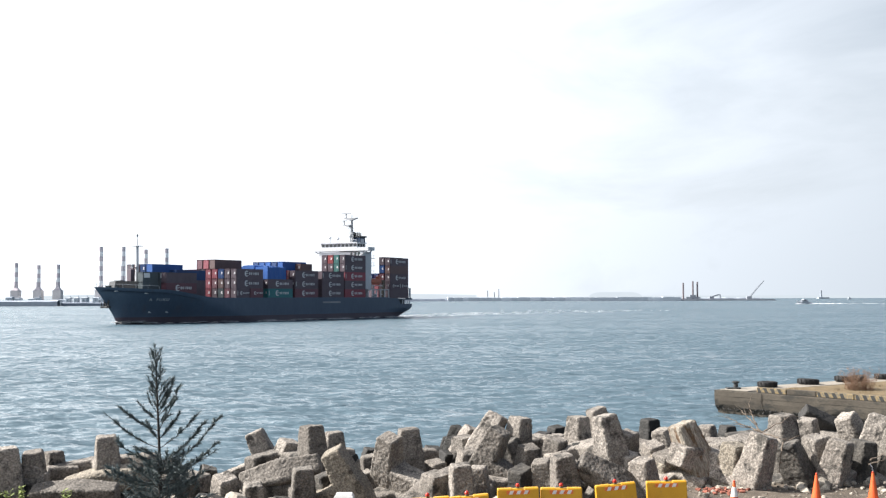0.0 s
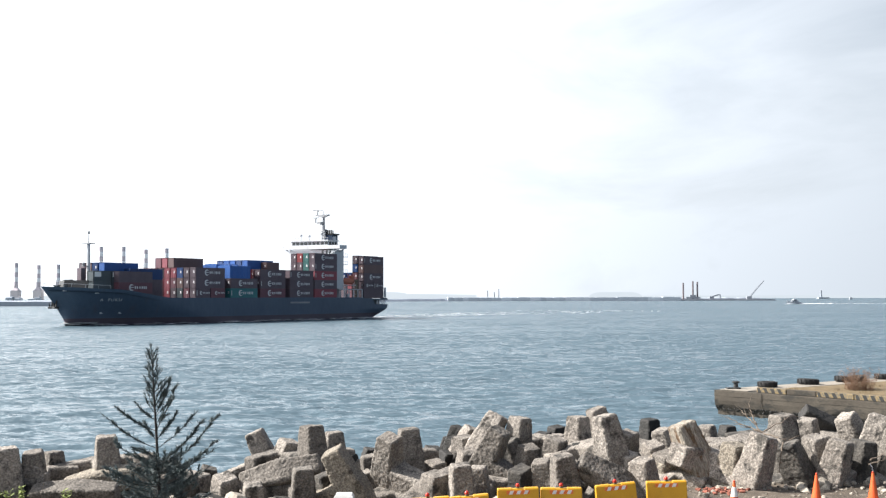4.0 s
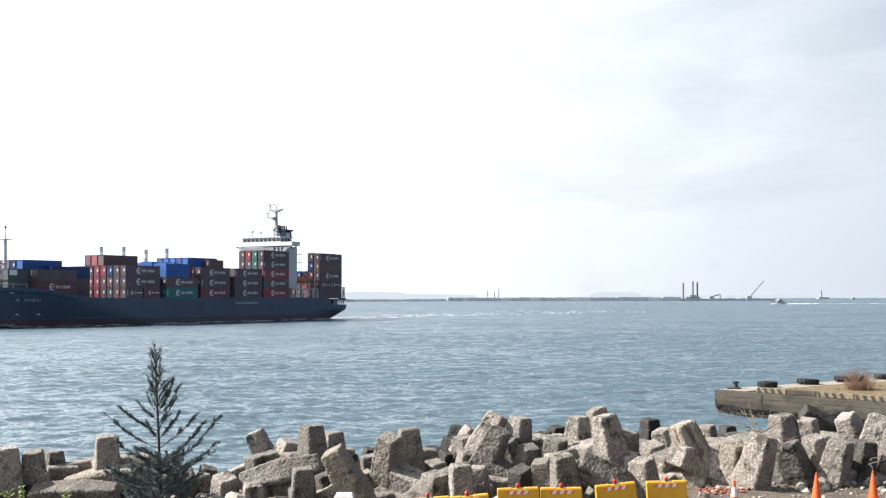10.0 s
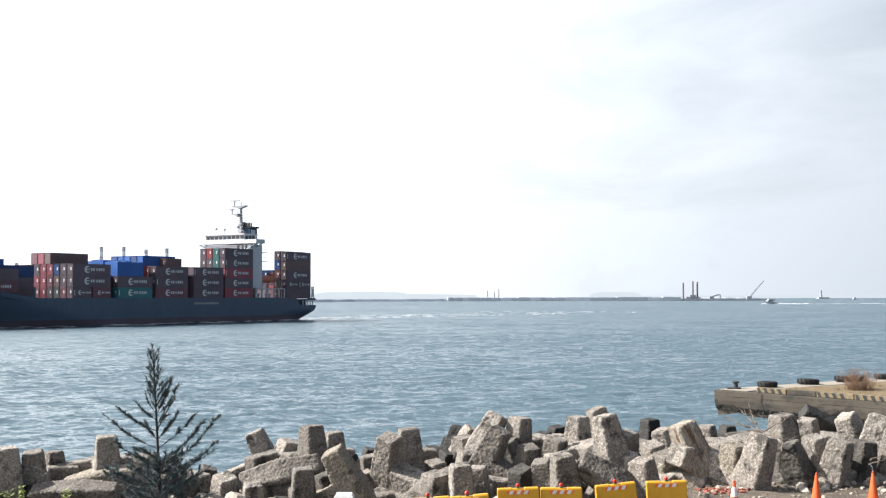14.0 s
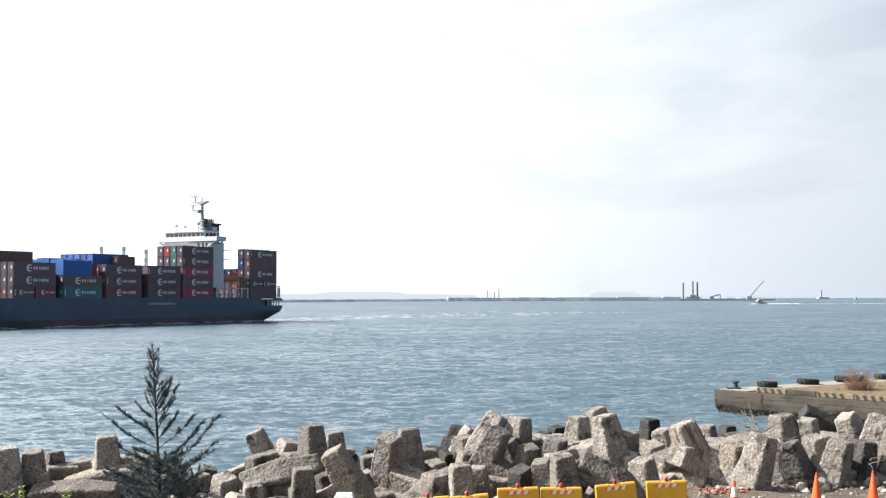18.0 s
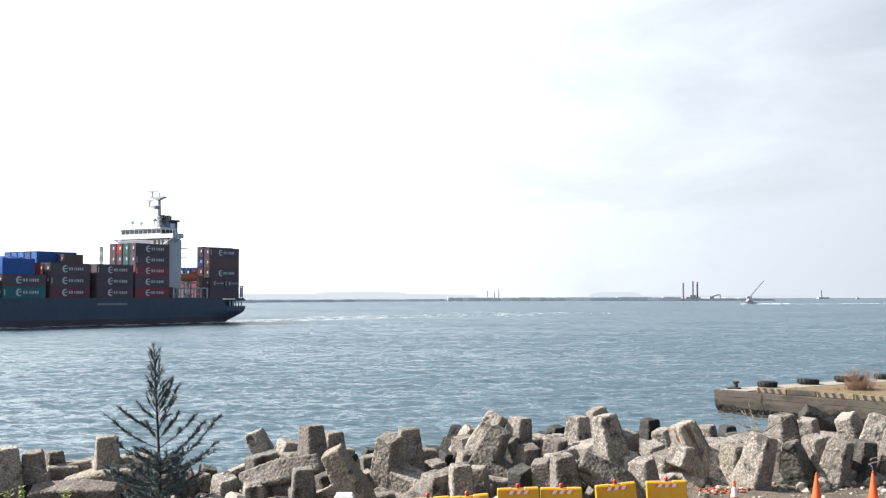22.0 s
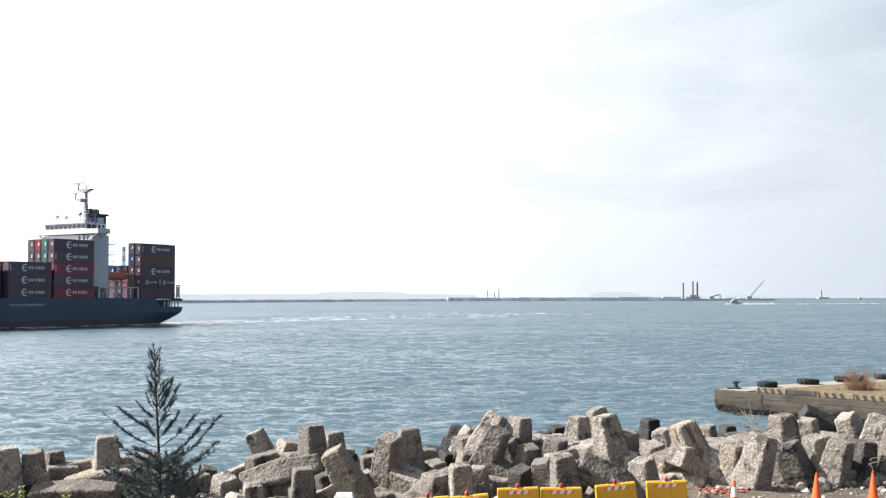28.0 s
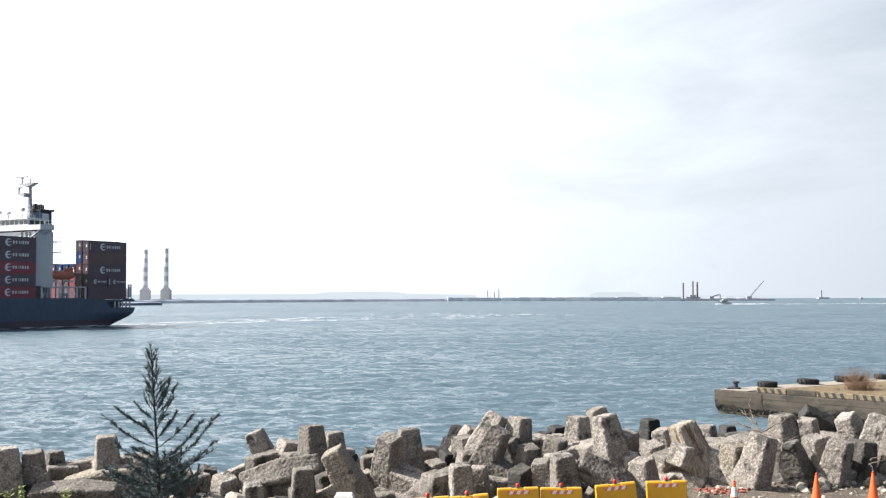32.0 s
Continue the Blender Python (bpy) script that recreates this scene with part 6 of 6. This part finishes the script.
def scatter():
    r = random.Random(77)
    spots = [(r.uniform(6.2, 13.2), r.uniform(29.8, 32.8), 0.025 + 0.14 * r.random() ** 3) for _ in range(210)]
    spots += [(r.uniform(-12.5, 6), r.uniform(29.6, 31.2), r.uniform(0.06, 0.2)) for _ in range(60)]
    spots += [(8.4 + r.gauss(0, 0.5), 31.4 + r.gauss(0, 0.2), r.uniform(0.05, 0.14)) for _ in range(14)]
    spots += [(-7.2, 30.2, 0.42), (-6.4, 30.4, 0.35), (-5.4, 30.1, 0.38), (-4.7, 30.5, 0.30), (10.4, 31.7, 0.28), (9.9, 31.9, 0.22), (11.9, 32.0, 0.25)]
    for x, y, s in spots:
        ob = new("rock", r.choice(ROCKS))
        ob.matrix_world = Matrix.Translation((x, y, shore_height(x, y) + s * 0.25)) @ pose(0, 0, 0, r.uniform(-15, 15), r.uniform(-15, 15), r.uniform(0, 360)) @ Matrix.Diagonal((s, s * r.uniform(0.7, 1.2), s, 1))
        tagged(ob, "pale broken stone on the sandy shore", "rock", "loose shore stones")
    bmb = bmesh.new()
    box(bmb, -0.10, 0.10, -0.05, 0.05, -0.03, 0.03, bevel=0.008)
    first_brick = part("broken_brick", bmb, BRICK)
    for i in range(70):
        x, y = 7.42 + r.gauss(0, 0.36), 31.15 + r.gauss(0, 0.26)
        ob = first_brick if i == 0 else new("broken_brick", first_brick.data)
        ob.matrix_world = Matrix.Translation((x, y, shore_height(x, y) + 0.03)) @ pose(0, 0, 0, r.uniform(-35, 35), r.uniform(-35, 35), r.uniform(0, 360)) @ Matrix.Diagonal((r.uniform(0.3, 0.75), r.uniform(0.4, 0.9), r.uniform(0.5, 1.0), 1))
        tagged(ob, "broken red brick in a small rubble heap", "brick", "broken bricks")
    # dead branches lying on the heap
    for way in (
        ((8.98, 32.40, 2.34), (8.78, 32.60, 2.57), (8.65, 32.80, 2.74), (8.51, 33.00, 2.93)),
        ((8.98, 32.40, 2.34), (8.64, 32.60, 2.47), (8.37, 32.80, 2.58), (8.15, 33.00, 2.69)),
        ((8.98, 32.30, 2.32), (9.21, 32.00, 2.26), (9.51, 31.80, 2.19)),
        ((8.95, 32.50, 2.39), (8.72, 32.60, 2.46), (8.46, 32.70, 2.46)),
        ((9.01, 32.40, 2.37), (9.44, 32.60, 2.54), (9.95, 32.80, 2.77)),
        ((9.40, 31.90, 2.13), (9.30, 31.80, 1.80), (9.21, 31.70, 1.43), (9.30, 31.60, 1.22)),
        ((8.88, 32.60, 2.54), (8.78, 32.80, 2.79), (8.77, 33.00, 3.09)),
        ((11.69, 31.60, 1.67), (11.96, 31.70, 1.77), (12.20, 31.80, 1.85)),
        ((11.62, 31.50, 1.58), (11.94, 31.60, 1.66), (12.19, 31.70, 1.70)),
    ):
        bm = bmesh.new()
        last, many = Vector(way[0]), len(way) - 1
        for i in range(many * 4):
            s = (i + 1) / 4
            k = min(int(s), many - 1)
            q = Vector(way[k]).lerp(Vector(way[k + 1]), s - k) + Vector((r.uniform(-0.02, 0.02), r.uniform(-0.04, 0.04), r.uniform(-0.02, 0.02)))
            f = i / (many * 4)
            rod(bm, last, q, 0.022 * (1 - 0.75 * f), 0.022 * (0.95 - 0.75 * f), 6)
            if i % 2 and i > 1:
                tip = q + (q - last).normalized() * r.uniform(0.1, 0.3) + Vector((r.uniform(-0.16, 0.16), r.uniform(-0.1, 0.1), r.uniform(-0.08, 0.2)))
                rod(bm, q, tip, 0.009, 0.003, 4)
            last = q
        tagged(part("dead_branch", bm, TWIG), "bleached dead branch caught on the dolosse", "branch", "dead branches")
    for x, y, h in ((-10.3, 29.5, 1.35), (-11.0, 29.2, 0.45), (-9.6, 29.3, 0.4), (-10.7, 29.3, 0.5), (12.2, 30.9, 0.3), (12.5, 31.2, 0.35), (-11.4, 29.6, 0.4)):
        w = tagged(empty("weed", pose(x, y, shore_height(x, y) - 0.02)), "thin green weed growing at the shore edge", "weed", "weeds on the shore")
        bm = bmesh.new()
        tall = h > 1
        for i in range(1 if tall else 6):
            e = Vector((r.gauss(0, 0.08), r.gauss(0, 0.08), h))
            rod(bm, (0, 0, 0), e, 0.008, 0.004, 4)
        part("stalk", bm, TWIG if tall else WEED, w)
        bm = bmesh.new()
        for i in range(10 if tall else 40):
            z = r.uniform(0.55 if tall else 0.1, 1.0) * h
            a = r.uniform(0, 6.28)
            s = Vector((r.gauss(0, 0.05), r.gauss(0, 0.05), z))
            l = r.uniform(0.06, 0.16)
            d = Vector((math.cos(a), math.sin(a), 0.4)) * l
            wd = Vector((-math.sin(a), math.cos(a), 0)) * l * 0.22
            bm.faces.new([bm.verts.new(v) for v in (s, s + d * 0.5 + wd, s + d, s + d * 0.5 - wd)])
        part("leaves", bm, BARK if tall else WEED, w)


scatter()


# ---- what moves ----
SHIP_ROWS = (
    (0, -42.66, 391.37, 59.232),
    (4, -51.08, 375.59, 58.969),
    (8, -59.58, 359.84, 58.707),
    (12, -68.15, 344.13, 58.444),
    (16, -76.79, 328.47, 58.181),
    (20, -85.5, 312.84, 57.918),
    (24, -94.29, 297.25, 57.655),
    (28, -103.14, 281.7, 57.392),
    (32, -112.07, 266.2, 57.129),
)


def motions():
    rows = [(t, pose(x, y, 0, 0, 0, 180 + a)) for t, x, y, a in SHIP_ROWS]
    walk(ship, rows)
    walk(wake, [(t, Matrix.Translation((0, 0, SEA)) @ m) for t, m in rows])
    b0, b1 = Vector((339.4, 1080.0, SEA)), Vector((256.4, 1050.0, SEA))
    head = math.degrees(math.atan2(-0.36, -1.0))
    for thing in (boat, wash):
        walk(thing, [(t, Matrix.Translation(b0.lerp(b1, t / SECONDS)) @ pose(0, 0, 0, 0, 0, head)) for t in (0, 8, 16, 24, SECONDS)])
    walk(launch, [(t, pose(886.0 + 0.82 * t, 2500.0, SEA, 0, 0, 20)) for t in (0, 16, SECONDS)])
    sway = random.Random(2)
    base = tree.matrix_world.copy()
    rows = [(t, base @ pose(0, 0, 0, sway.uniform(-0.4, 0.4), sway.uniform(-0.55, 0.75), 0)) for t in [i * 0.8 for i in range(41)]]
    walk(tree, rows)
    walk(water, [(0, pose(3.0, 4.0, SEA)), (SECONDS, pose(-9.0, -9.0, SEA))])


motions()
